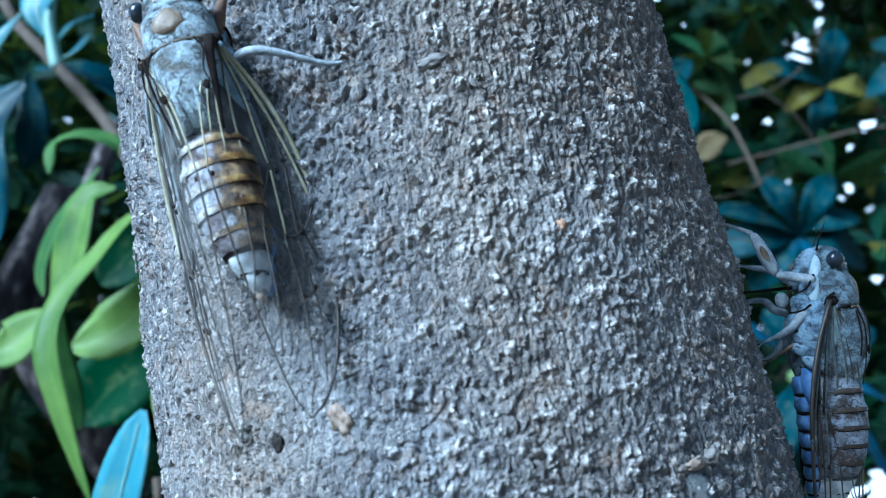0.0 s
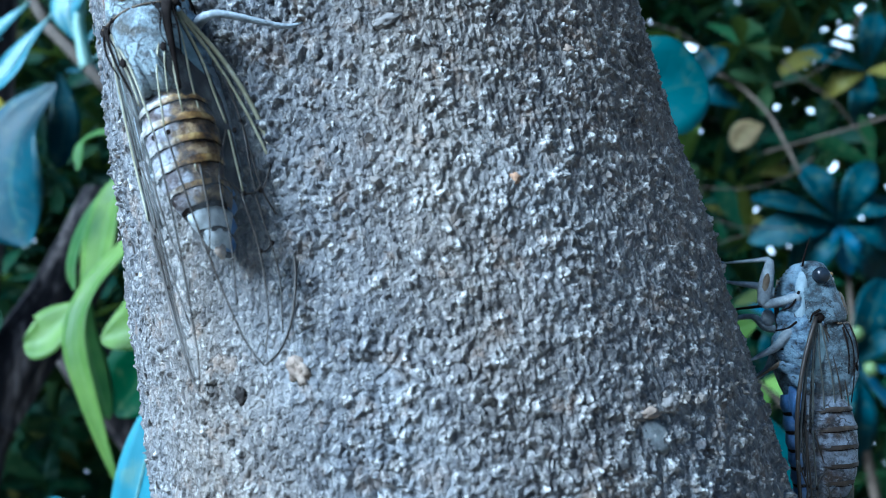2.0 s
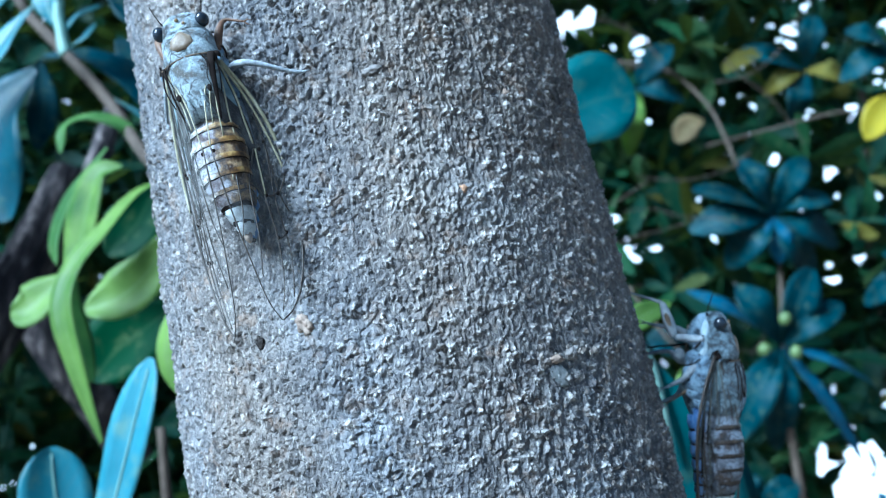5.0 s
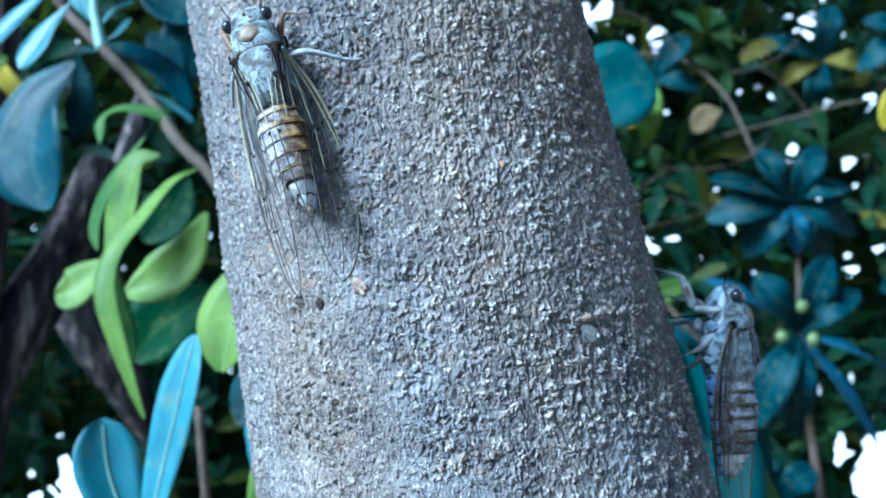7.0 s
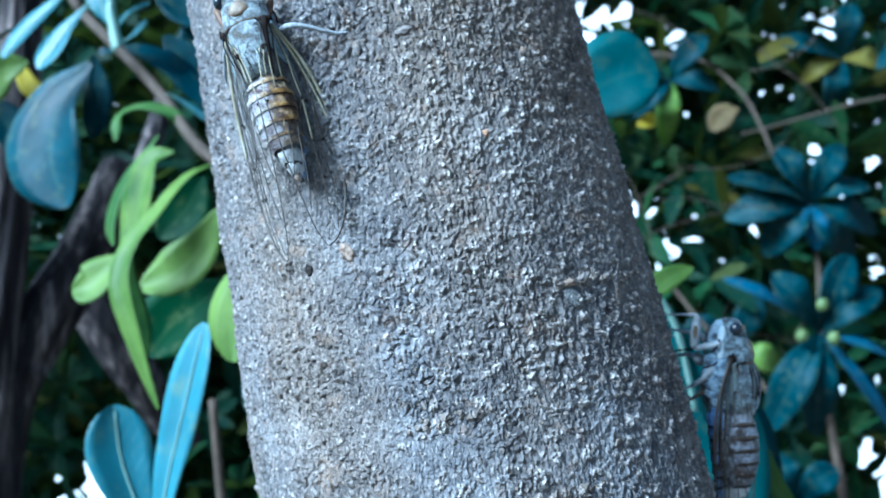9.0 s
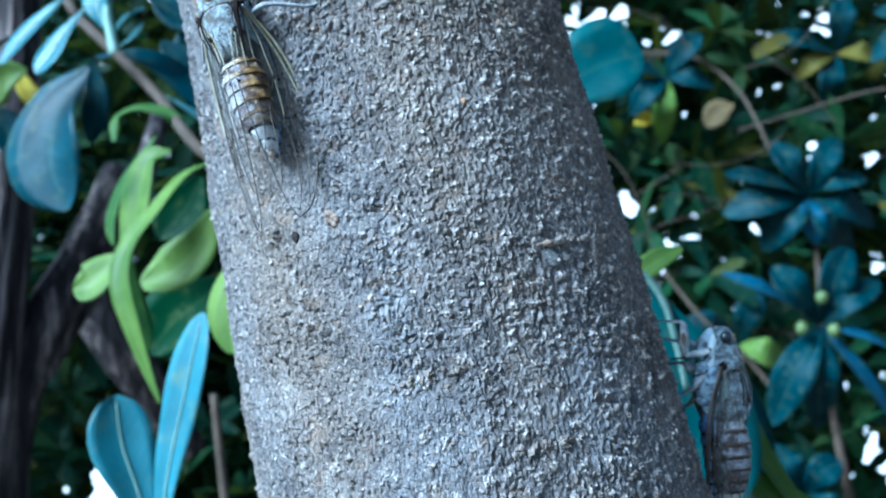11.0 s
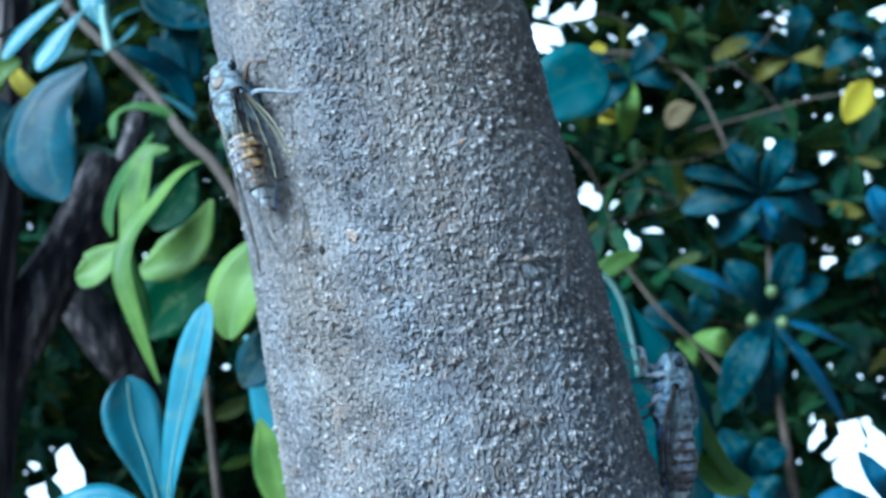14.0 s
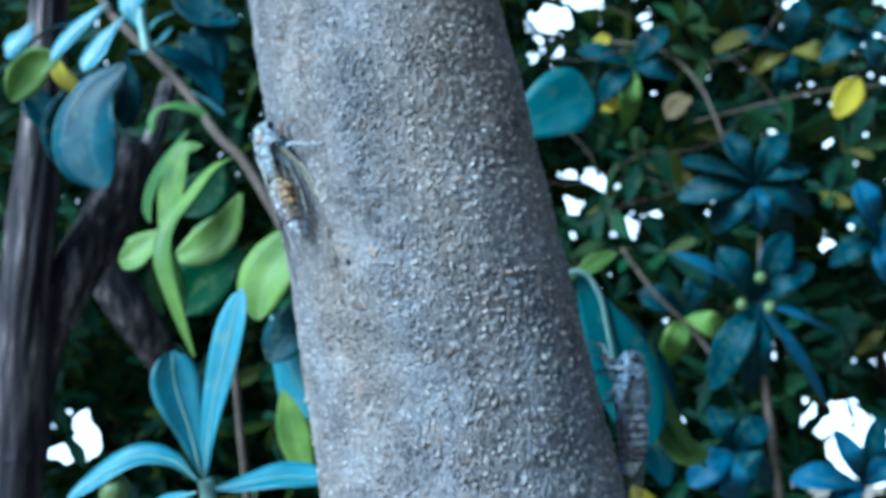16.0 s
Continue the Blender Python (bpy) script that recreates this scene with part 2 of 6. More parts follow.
FRUIT = mottled("fruit", (0.06, 0.1, 0.03), (0.1, 0.15, 0.05), (0.15, 0.2, 0.08), 120, 0.45, 0.0003)



def shell_material(name, pale, mid, dark, brown, scale=520, lined=0.56, flank=None):
    """Cicada armour: silvery bloom over brown, broken by dark wandering lines and olive patches, finely pitted."""
    m, n, l, b = material(name, 0.5, 0.0, 0.5)
    tc, wob, sc, ad, vor = n.new("ShaderNodeTexCoord"), n.new("ShaderNodeTexNoise"), n.new("ShaderNodeVectorMath"), n.new("ShaderNodeVectorMath"), n.new("ShaderNodeTexVoronoi")
    wob.inputs["Scale"].default_value, wob.inputs["Detail"].default_value = scale * 1.1, 3
    sc.operation = "SCALE"
    sc.inputs["Scale"].default_value = 0.0022
    vor.feature, vor.inputs["Scale"].default_value = "DISTANCE_TO_EDGE", scale
    l.new(tc.outputs["Object"], wob.inputs["Vector"])
    l.new(wob.outputs["Color"], sc.inputs[0])
    l.new(tc.outputs["Object"], ad.inputs[0])
    l.new(sc.outputs[0], ad.inputs[1])
    l.new(ad.outputs[0], vor.inputs["Vector"])
    big, small = noise_of(n, l, scale * 0.9, 4), noise_of(n, l, scale * 5, 4, 0.7)
    col = ramp(n, l, big, (0.36, brown), (0.47, mid), (0.58, pale))
    line, some = ramp(n, l, vor.outputs["Distance"], (0.005, (1, 1, 1)), (0.09, (0, 0, 0))), ramp(n, l, noise_of(n, l, scale * 0.7, 2), (lined, (0, 0, 0)), (lined + 0.08, (1, 1, 1)))
    col = mixed(n, l, mixed(n, l, some, (0.0, 0.0, 0.0), line), col, dark)
    col = mixed(n, l, ramp(n, l, small, (0.32, (0, 0, 0)), (0.45, (1, 1, 1))), mixed(n, l, 0.7, col, dark), col)
    col = mixed(n, l, ramp(n, l, small, (0.6, (0, 0, 0)), (0.72, (1, 1, 1))), col, mixed(n, l, 0.6, col, (0.75, 0.77, 0.77)))
    if flank:
        sep, side = n.new("ShaderNodeSeparateXYZ"), n.new("ShaderNodeMath")
        l.new(tc.outputs["Object"], sep.inputs[0])
        side.operation = "MULTIPLY_ADD"
        side.inputs[1].default_value, side.inputs[2].default_value = 170.0, -0.06
        l.new(sep.outputs["X"], side.inputs[0])
        both = n.new("ShaderNodeMath")
        both.operation = "ADD"
        l.new(side.outputs[0], both.inputs[0])
        l.new(noise_of(n, l, 420, 4, 0.6), both.inputs[1])
        amber = ramp(n, l, noise_of(n, l, 900, 3), (0.36, (0.016, 0.008, 0.005)), (0.5, flank), (0.64, (0.3, 0.2, 0.085)))
        col = mixed(n, l, ramp(n, l, both.outputs[0], (0.42, (0, 0, 0)), (0.56, (1, 1, 1))), col, amber)
    l.new(col, b.inputs["Base Color"])
    bumped(n, l, b, small, 0.0004)
    return m


def band_material():
    """The rear edges of the rings: amber on one side of the back, pale straw on the other."""
    m, n, l, b = material("cicada_band", 0.4, 0.0, 0.4)
    tc, sep, add = n.new("ShaderNodeTexCoord"), n.new("ShaderNodeSeparateXYZ"), n.new("ShaderNodeMath")
    l.new(tc.outputs["Object"], sep.inputs[0])
    add.operation = "MULTIPLY_ADD"
    add.inputs[1].default_value = 260.0
    l.new(sep.outputs["X"], add.inputs[0])
    l.new(noise_of(n, l, 650, 4, 0.65), add.inputs[2])
    amber = ramp(n, l, noise_of(n, l, 900, 4), (0.34, (0.03, 0.014, 0.005)), (0.5, (0.19, 0.105, 0.026)), (0.66, (0.42, 0.29, 0.1)))
    straw = ramp(n, l, noise_of(n, l, 1400, 4), (0.36, (0.13, 0.11, 0.09)), (0.5, (0.38, 0.36, 0.33)), (0.64, (0.6, 0.6, 0.58)))
    l.new(mixed(n, l, ramp(n, l, add.outputs[0], (0.3, (0, 0, 0)), (0.62, (1, 1, 1))), straw, amber), b.inputs["Base Color"])
    bumped(n, l, b, noise_of(n, l, 2600, 4), 0.0001)
    return m


SHELL = shell_material("cicada_shell", (0.34, 0.415, 0.45), (0.17, 0.21, 0.235), (0.008, 0.007, 0.008), (0.075, 0.075, 0.065), 620, 0.46)
# bluer, darker copy of SHELL with skylit shade put into the colour
SHELL_BLUE = shell_material("cicada_skylit_shell", (0.19, 0.26, 0.31), (0.08, 0.112, 0.14), (0.006, 0.006, 0.008), (0.04, 0.05, 0.06), 1100, 0.5)
SHELL_BROWN = mottled("cicada_brown", (0.025, 0.015, 0.01), (0.12, 0.085, 0.05), (0.34, 0.3, 0.24), 500, 0.5, 0.0001)
TERGITE = shell_material("cicada_abdomen", (0.46, 0.47, 0.52), (0.24, 0.22, 0.24), (0.012, 0.008, 0.008), (0.08, 0.055, 0.05), 640, 0.56, (0.11, 0.06, 0.022))
TERGITE_DULL = shell_material("cicada_dull_abdomen", (0.24, 0.27, 0.33), (0.085, 0.085, 0.1), (0.008, 0.007, 0.008), (0.05, 0.032, 0.022), 700, 0.44)
BAND = band_material()
DARK_BAND = mottled("cicada_dark", (0.004, 0.003, 0.003), (0.011, 0.008, 0.007), (0.02, 0.016, 0.014), 700, 0.85, 0.00008, 0.08)
WHITE_WAX = mottled("cicada_wax", (0.08, 0.085, 0.1), (0.5, 0.54, 0.56), (0.76, 0.79, 0.8), 900, 0.7, 0.00008)
# skylight on the belly and breast is put into these blue colours
BELLY = mottled("cicada_belly", (0.015, 0.03, 0.09), (0.11, 0.21, 0.45), (0.32, 0.47, 0.74), 500, 0.4, 0.00008)
BREAST_PALE = mottled("cicada_breast_pale", (0.14, 0.19, 0.23), (0.31, 0.39, 0.44), (0.5, 0.58, 0.63), 800, 0.5, 0.00012)
PLEURON = shell_material("cicada_breast", (0.3, 0.42, 0.54), (0.14, 0.21, 0.3), (0.006, 0.006, 0.008), (0.03, 0.036, 0.045), 700, 0.6)
EDGE_DULL = mottled("cicada_dull_band", (0.008, 0.006, 0.006), (0.035, 0.026, 0.02), (0.15, 0.12, 0.085), 500, 0.5, 0.00008)
WING_DARK = mottled("wing_smoke_shade", (0.006, 0.006, 0.007), (0.025, 0.022, 0.02), (0.11, 0.11, 0.1), 500, 0.6, 0.0001, 0.2)
WING_BLUE = mottled("wing_root", (0.03, 0.045, 0.05), (0.13, 0.18, 0.2), (0.32, 0.38, 0.4), 700, 0.5, 0.0001)
EYE = mottled("cicada_eye", (0.008, 0.011, 0.016), (0.016, 0.022, 0.032), (0.04, 0.055, 0.075), 900, 0.16, 0.00002, 0.4)
LEG = mottled("cicada_leg", (0.07, 0.07, 0.075), (0.3, 0.34, 0.38), (0.6, 0.66, 0.7), 1100, 0.5, 0.0002)
LEG_BROWN = mottled("cicada_foreleg", (0.04, 0.02, 0.012), (0.12, 0.065, 0.035), (0.28, 0.19, 0.12), 800, 0.5, 0.00006)
VEIN_PALE = mottled("wing_vein_pale", (0.1, 0.09, 0.05), (0.33, 0.31, 0.2), (0.6, 0.6, 0.5), 600, 0.45, 0.00003)
VEIN_DARK = mottled("wing_vein_dark", (0.012, 0.01, 0.008), (0.035, 0.028, 0.022), (0.09, 0.07, 0.05), 600, 0.45, 0.00003)
VEIN_MID = mottled("wing_vein_mid", (0.02, 0.02, 0.02), (0.075, 0.078, 0.07), (0.22, 0.24, 0.23), 600, 0.45, 0.00003)
MEMBRANE = wing_material("wing_membrane", (0.6, 0.62, 0.62))


# ---- builders ----
def from_arrays(name, verts, faces, mat, smooth=True):
    me = bpy.data.meshes.new(name)
    verts, faces = np.asarray(verts, np.float32), np.asarray(faces, np.int32)
    k = faces.shape[1]
    me.vertices.add(len(verts))
    me.vertices.foreach_set("co", verts.ravel())
    me.loops.add(faces.size)
    me.loops.foreach_set("vertex_index", faces.ravel())
    me.polygons.add(len(faces))
    me.polygons.foreach_set("loop_start", np.arange(0, faces.size, k, dtype=np.int32))
    me.polygons.foreach_set("loop_total", np.full(len(faces), k, np.int32))
    me.polygons.foreach_set("use_smooth", np.full(len(faces), smooth))
    me.materials.append(mat)
    me.update(calc_edges=True)
    return me


def child(name, me, parent, label=""):
    ob = new(name, me)
    ob.parent = parent
    return tagged(ob, label)


def part(name, bm, mat, parent, label="", smooth=True):
    me = bpy.data.meshes.new(name)
    bm.to_mesh(me)
    bm.free()
    me.materials.append(mat)
    me.polygons.foreach_set("use_smooth", np.full(len(me.polygons), smooth))
    return child(name, me, parent, label)


def add_tube(bm, pts, radii, sides=8, squash=1.0):
    """A closed tapered tube along a line of points; squash flattens it along its own second axis."""
    pts = [Vector(p) for p in pts]
    rings, up = [], Vector((0.31, 0.17, 0.93)).normalized()
    for i, p in enumerate(pts):
        d = (pts[min(i + 1, len(pts) - 1)] - pts[max(i - 1, 0)]).normalized()
        a = d.cross(up)
        a = a.normalized() if a.length > 1e-4 else d.orthogonal().normalized()
        b = d.cross(a)
        rings.append([bm.verts.new(p + radii[i] * (math.cos(q) * a + squash * math.sin(q) * b)) for q in [2 * math.pi * k / sides for k in range(sides)]])
    for r, s in zip(rings, rings[1:]):
        for k in range(sides):
            bm.faces.new((r[k], r[(k + 1) % sides], s[(k + 1) % sides], s[k]))
    bm.faces.new(rings[0][::-1])
    bm.faces.new(rings[-1])
    bmesh.ops.recalc_face_normals(bm, faces=bm.faces[-(sides * (len(rings) - 1) + 2):])


def smooth_line(pts, steps=6):
    """A Catmull-Rom line through the points."""
    pts = [Vector(p) for p in pts]
    p = [2 * pts[0] - pts[1], *pts, 2 * pts[-1] - pts[-2]]
    out = []
    for i in range(1, len(p) - 2):
        for k in range(steps):
            t = k / steps
            out.append(0.5 * (2 * p[i] + (p[i + 1] - p[i - 1]) * t + (2 * p[i - 1] - 5 * p[i] + 4 * p[i + 1] - p[i + 2]) * t * t + (3 * p[i] - p[i - 1] - 3 * p[i + 1] + p[i + 2]) * t ** 3))
    return out + [pts[-1]]


def tube(name, pts, r0, r1, mat, parent, label="", steps=6, sides=8, squash=1.0):
    line = smooth_line(pts, steps) if steps > 1 else [Vector(p) for p in pts]
    bm = bmesh.new()
    add_tube(bm, line, [r0 + (r1 - r0) * i / (len(line) - 1) for i in range(len(line))], sides, squash)
    return part(name, bm, mat, parent, label)


# ---- the leaning trunk ----
LEAN = Matrix.Translation((0, 0, 1.3)) @ Matrix.Rotation(radians(-12.3), 4, "Y")
R0, TAPER = 0.0338, 0.0331


def bark_radius(z):
    return R0 - TAPER * z if z < 0.1 else R0 - TAPER * 0.1 - 0.012 * (z - 0.1)


def on_bark(theta, z, heading=0.0, lift=0.0):
    """A pose on the bark: theta degrees round the trunk (0 faces the viewer, + to the right), z along it, local y turned heading degrees left of its axis, local z outward."""
    a = radians(theta)
    out, side, up = Vector((math.sin(a), -math.cos(a), 0)), Vector((math.cos(a), math.sin(a), 0)), Vector((0, 0, 1))
    y = (math.cos(radians(heading)) * up - math.sin(radians(heading)) * side).normalized()
    x = y.cross(out)
    p = out * (bark_radius(z) + lift) + up * z
    return LEAN @ Matrix(((x.x, y.x, out.x, p.x), (x.y, y.y, out.y, p.y), (x.z, y.z, out.z, p.z), (0, 0, 0, 1)))


def hashed(i, j, seed):
    v = np.sin(i * 127.1 + j * 311.7 + seed * 74.7) * 43758.5453
    return v - np.floor(v)


def value_noise(x, y, seed):
    i, j = np.floor(x), np.floor(y)
    u, v = x - i, y - j
    u, v = u * u * (3 - 2 * u), v * v * (3 - 2 * v)
    a, b, c, d = hashed(i, j, seed), hashed(i + 1, j, seed), hashed(i, j + 1, seed), hashed(i + 1, j + 1, seed)
    return (a * (1 - u) + b * u) * (1 - v) + (c * (1 - u) + d * u) * v


def ridged(x, y, seed):
    return 1 - np.abs(2 * value_noise(x, y, seed) - 1)


def cells(x, y, seed):
    """Distances to the nearest and second nearest cell point, the nearest cell's own number, and the way from its point."""
    i, j = np.floor(x), np.floor(y)
    f1, f2, own = np.full(x.shape, 9.0), np.full(x.shape, 9.0), np.zeros(x.shape)
    ox, oy = np.zeros(x.shape), np.zeros(x.shape)
    for di in (-1, 0, 1):
        for dj in (-1, 0, 1):
            a, b = i + di, j + dj
            dx, dy = x - (a + 0.1 + 0.8 * hashed(a, b, seed)), y - (b + 0.1 + 0.8 * hashed(a, b, seed + 1))
            d = np.hypot(dx, dy)
            near = d < f1
            f2 = np.where(near, f1, np.minimum(f2, d))
            own = np.where(near, hashed(a, b, seed + 2), own)
            ox, oy, f1 = np.where(near, dx, ox), np.where(near, dy, oy), np.where(near, d, f1)
    return f1, f2, own, ox, oy


def bark_warts(arc, z):
    """Crusty warts on the bark: how far each place lies inside one (0 to 1), and its height in metres. They crowd towards the shaded flank."""
    cover, height = np.zeros(arc.shape), np.zeros(arc.shape)
    rag = value_noise(arc / 0.00028, z / 0.0003, 61) - 0.5
    crumb = value_noise(arc / 0.00019, z / 0.00022, 67)
    share = np.clip(0.4 + arc / 0.055, 0.2, 0.72)
    for pitch, seed, lo, hi, tall in ((0.0034, 91, 0.16, 0.27, 0.00042), (0.0021, 71, 0.15, 0.3, 0.00032), (0.0013, 81, 0.12, 0.24, 0.00018)):
        f1, _, own, _, _ = cells(arc / pitch, z / pitch, seed)
        size = lo + (hi - lo) * ((own * 17.3) % 1)
        often = np.clip(share - 0.12, 0, 1) * 1.15 if pitch > 0.003 else share * 0.6
        deep = np.where(own < often, size - (f1 + 0.26 * rag), 0.0) / size
        deep = np.clip(deep, 0, 1)
        cover = np.maximum(cover, np.clip(deep * 2.6, 0, 1))
        height = np.maximum(height, tall * np.sqrt(deep) * (0.35 + 1.1 * crumb))
    return cover, height


def bark_relief(arc, z):
    """Height of the bark in metres over the plain trunk, from arc length and height along it: small lifted scales with cracks between."""
    wx = arc + 0.0003 * (value_noise(arc / 0.0007, z / 0.0009, 3) - 0.5) * 2
    wz = z + 0.0005 * (value_noise(arc / 0.0009, z / 0.0012, 5) - 0.5) * 2
    f1, f2, own, ox, oy = cells(wx / 0.00068, wz / 0.00108, 11)
    turn = own * 40
    plate = 0.00008 * own + 0.0001 * np.clip((f2 - f1) / 0.22, 0, 1) + 0.00036 * (ox * np.cos(turn) + oy * np.sin(turn)) * (0.3 + own * own)
    plate += 0.00012 * ridged(wx / 0.0006, wz / 0.0013, 13) ** 3
    g1, g2, big, _, _ = cells(wx / 0.0026, wz / 0.0036, 23)
    plate += 0.00012 * big * np.clip((g2 - g1) / 0.1, 0, 1) - 0.00012
    calm = np.clip(value_noise(arc / 0.005, z / 0.007, 31) * 1.4 + 0.1, 0.55, 1.2)
    swell = 0.0007 * (value_noise(arc / 0.012, z / 0.016, 41) - 0.5) + 0.0004 * (value_noise(arc / 0.004, z / 0.005, 43) - 0.5)
    fine = 0.00011 * (value_noise(arc / 0.0003, z / 0.00042, 47) - 0.5)
    pit = np.hypot(arc - PIT_AT[0], (z - PIT_AT[1]) / 1.3) / 0.00075
    return 1.55 * plate * calm + swell + fine - 0.0002 - 0.0012 * np.clip(1 - pit, 0, 1)


PIT_AT = (radians(-28.9) * R0, -0.0074)


def build_trunk():
    low, high, near = -0.088, 0.078, 0.036
    fine, wide = 0.000118, 0.00017
    zs = np.r_[np.linspace(-1.31, low, 60)[:-1], np.arange(low, -near, wide), np.arange(-near, near, fine), np.arange(near, high, wide), np.linspace(high, 0.75, 40)[1:]]
    half, front = 92.0, 60.0
    deg, deg_side = math.degrees(0.000125 / R0), math.degrees(0.0002 / R0)
    th = np.r_[np.arange(-half, -front, deg_side), np.arange(-front, front, deg), np.arange(front, half, deg_side), np.linspace(half, 360 - half, 60)[:-1]]
    T, Z = np.meshgrid(np.radians(th), zs)
    r = np.where(Z < 0.1, R0 - TAPER * Z, R0 - TAPER * 0.1 - 0.012 * (Z - 0.1))
    r = r + np.clip(-1.2 - Z, 0, 1) * 0.35
    fade = np.clip((half - np.abs((np.degrees(T) + 180) % 360 - 180)) / 4, 0, 1) * np.clip((Z - low) / 0.006, 0, 1) * np.clip((high - Z) / 0.006, 0, 1)
    cover, wart = bark_warts(T * R0, Z)
    r = r + (bark_relief(T * R0, Z) + wart) * fade
    P = np.stack([np.sin(T) * r, -np.cos(T) * r, Z], -1)
    h, w = T.shape
    idx = np.arange(h * w).reshape(h, w)
    nxt = np.roll(idx, -1, 1)
    faces = np.stack([idx[:-1], nxt[:-1], nxt[1:], idx[1:]], -1).reshape(-1, 4)
    tree = new("tree")
    tree.matrix_world = LEAN
    tagged(tree, "leaning tree with rough flaky grey bark", "tree")
    me = from_arrays("trunk", P.reshape(-1, 3), faces, BARK)
    me.attributes.new("crust", "FLOAT", "POINT").data.foreach_set("value", (cover * fade).astype(np.float32).ravel())
    child("trunk", me, tree)
    return tree


def flakes(name, count, th, z, size, mat, seed, label, long=1.5, flat=0.45):
    """Many small lumps and scales of bark scattered over a stretch of the trunk, in one mesh."""
    rng = np.random.default_rng(seed)
    g = (1 + 5 ** 0.5) / 2
    ico = np.array([(-1, g, 0), (1, g, 0), (-1, -g, 0), (1, -g, 0), (0, -1, g), (0, 1, g), (0, -1, -g), (0, 1, -g), (g, 0, -1), (g, 0, 1), (-g, 0, -1), (-g, 0, 1)]) / 1.9
    tri = np.array([(0, 11, 5), (0, 5, 1), (0, 1, 7), (0, 7, 10), (0, 10, 11), (1, 5, 9), (5, 11, 4), (11, 10, 2), (10, 7, 6), (7, 1, 8), (3, 9, 4), (3, 4, 2), (3, 2, 6), (3, 6, 8), (3, 8, 9), (4, 9, 5), (2, 4, 11), (6, 2, 10), (8, 6, 7), (9, 8, 1)])
    a, h = np.radians(rng.uniform(*th, count)), rng.uniform(*z, count)
    s = size * rng.uniform(0.45, 1.5, count) ** 1.3
    turn = rng.uniform(-0.7, 0.7, count)
    v = ico[None] * (1 + 0.55 * rng.normal(size=(count, 12, 1)))
    v = v * np.stack([s * 0.5, s * 0.5 * long, s * 0.5 * flat], -1)[:, None]
    u = v[..., 0] * np.cos(turn)[:, None] - v[..., 1] * np.sin(turn)[:, None]
    w = v[..., 0] * np.sin(turn)[:, None] + v[..., 1] * np.cos(turn)[:, None]
    rad = (R0 - TAPER * h + 0.00008)[:, None] + v[..., 2]
    ca, sa = np.cos(a)[:, None], np.sin(a)[:, None]
    P = np.stack([sa * rad + ca * u, -ca * rad + sa * u, h[:, None] + w], -1).reshape(-1, 3)
    faces = (tri[None] + (np.arange(count) * 12)[:, None, None]).reshape(-1, 3)
    return tagged(child(name, from_arrays(name, P, faces, mat, False), trunk, label), kind="stuff")


def lump(name, theta, z, wide, tall, thick, mat, label, seed=0, heading=0.0, dent=0.0):
    """One larger scale or scar on the bark, with an uneven rim."""
    bm = bmesh.new()
    bmesh.ops.create_icosphere(bm, subdivisions=3, radius=1.0)
    for v in bm.verts:
        c = v.co.copy()
        k = 1 + 0.5 * noise.noise(c * 1.9 + Vector((seed, 0, 0))) + 0.4 * noise.noise(c * 5 + Vector((0, seed, 0))) + 0.35 * noise.noise(c * 11 + Vector((0, 0, seed)))
        hollow = dent * max(0.0, 1 - (c.x ** 2 + c.y ** 2) * 1.8)
        v.co = Vector((c.x * wide / 2 * k, c.y * tall / 2 * k, (c.z * k - hollow) * thick))
    ob = part(name, bm, mat, trunk, label)
    ob.matrix_local = LEAN.inverted() @ on_bark(theta, z, heading, 0.0)
    return ob


ground = new("ground", from_arrays("ground", [(-400, -400, 0), (400, -400, 0), (400, 400, 0), (-400, 400, 0)], [(0, 1, 2, 3)], SOIL))
tagged(ground, "dry brown soil under the shrubs", "ground", kind="structure")
haze, hn, hl, hb = material("bright_sky", 1.0)
hb.inputs["Base Color"].default_value = (0.8, 0.8, 0.8, 1)
hb.inputs["Emission Color"].default_value = (0.86, 0.93, 1.0, 1)
hb.inputs["Emission Strength"].default_value = 0.85
backdrop = new("backdrop", from_arrays("backdrop", [(-14, 9, 0), (14, 9, 0), (14, 9, 9), (-14, 9, 9)], [(0, 1, 2, 3)], haze))
tagged(backdrop, "bright hazy white sky beyond the hedge", "sky", kind="structure")
trunk = build_trunk()
flakes("bark_flake_rest", 900, (-88, 25), (-0.086, 0.076), 0.0003, FLAKE, 3, "small curled pale bark flakes", 2.2, 0.6)
flakes("bark_wart_rest", 700, (-10, 88), (-0.086, 0.076), 0.0004, WART, 4, "small tan warts on the bark", 0.9, 0.8)
flakes("bark_wart_rest", 350, (-88, -10), (-0.086, 0.076), 0.00036, WART, 8, "small tan warts on the bark", 0.9, 0.8)
flakes("bark_wart_rest", 34, (-12, 7), (-0.0314, -0.0302), 0.00055, WART, 21, "row of crumbly pale warts", 1.0, 0.8)
flakes("bark_wart_rest", 30, (26, 56), (-0.0172, -0.0158), 0.0005, WART, 22, "row of crumbly brown warts", 1.0, 0.8)
flakes("bark_wart_rest", 30, (10, 28), (-0.0438, -0.0426), 0.00055, WART, 23, "row of crumbly pale warts", 1.0, 0.8)


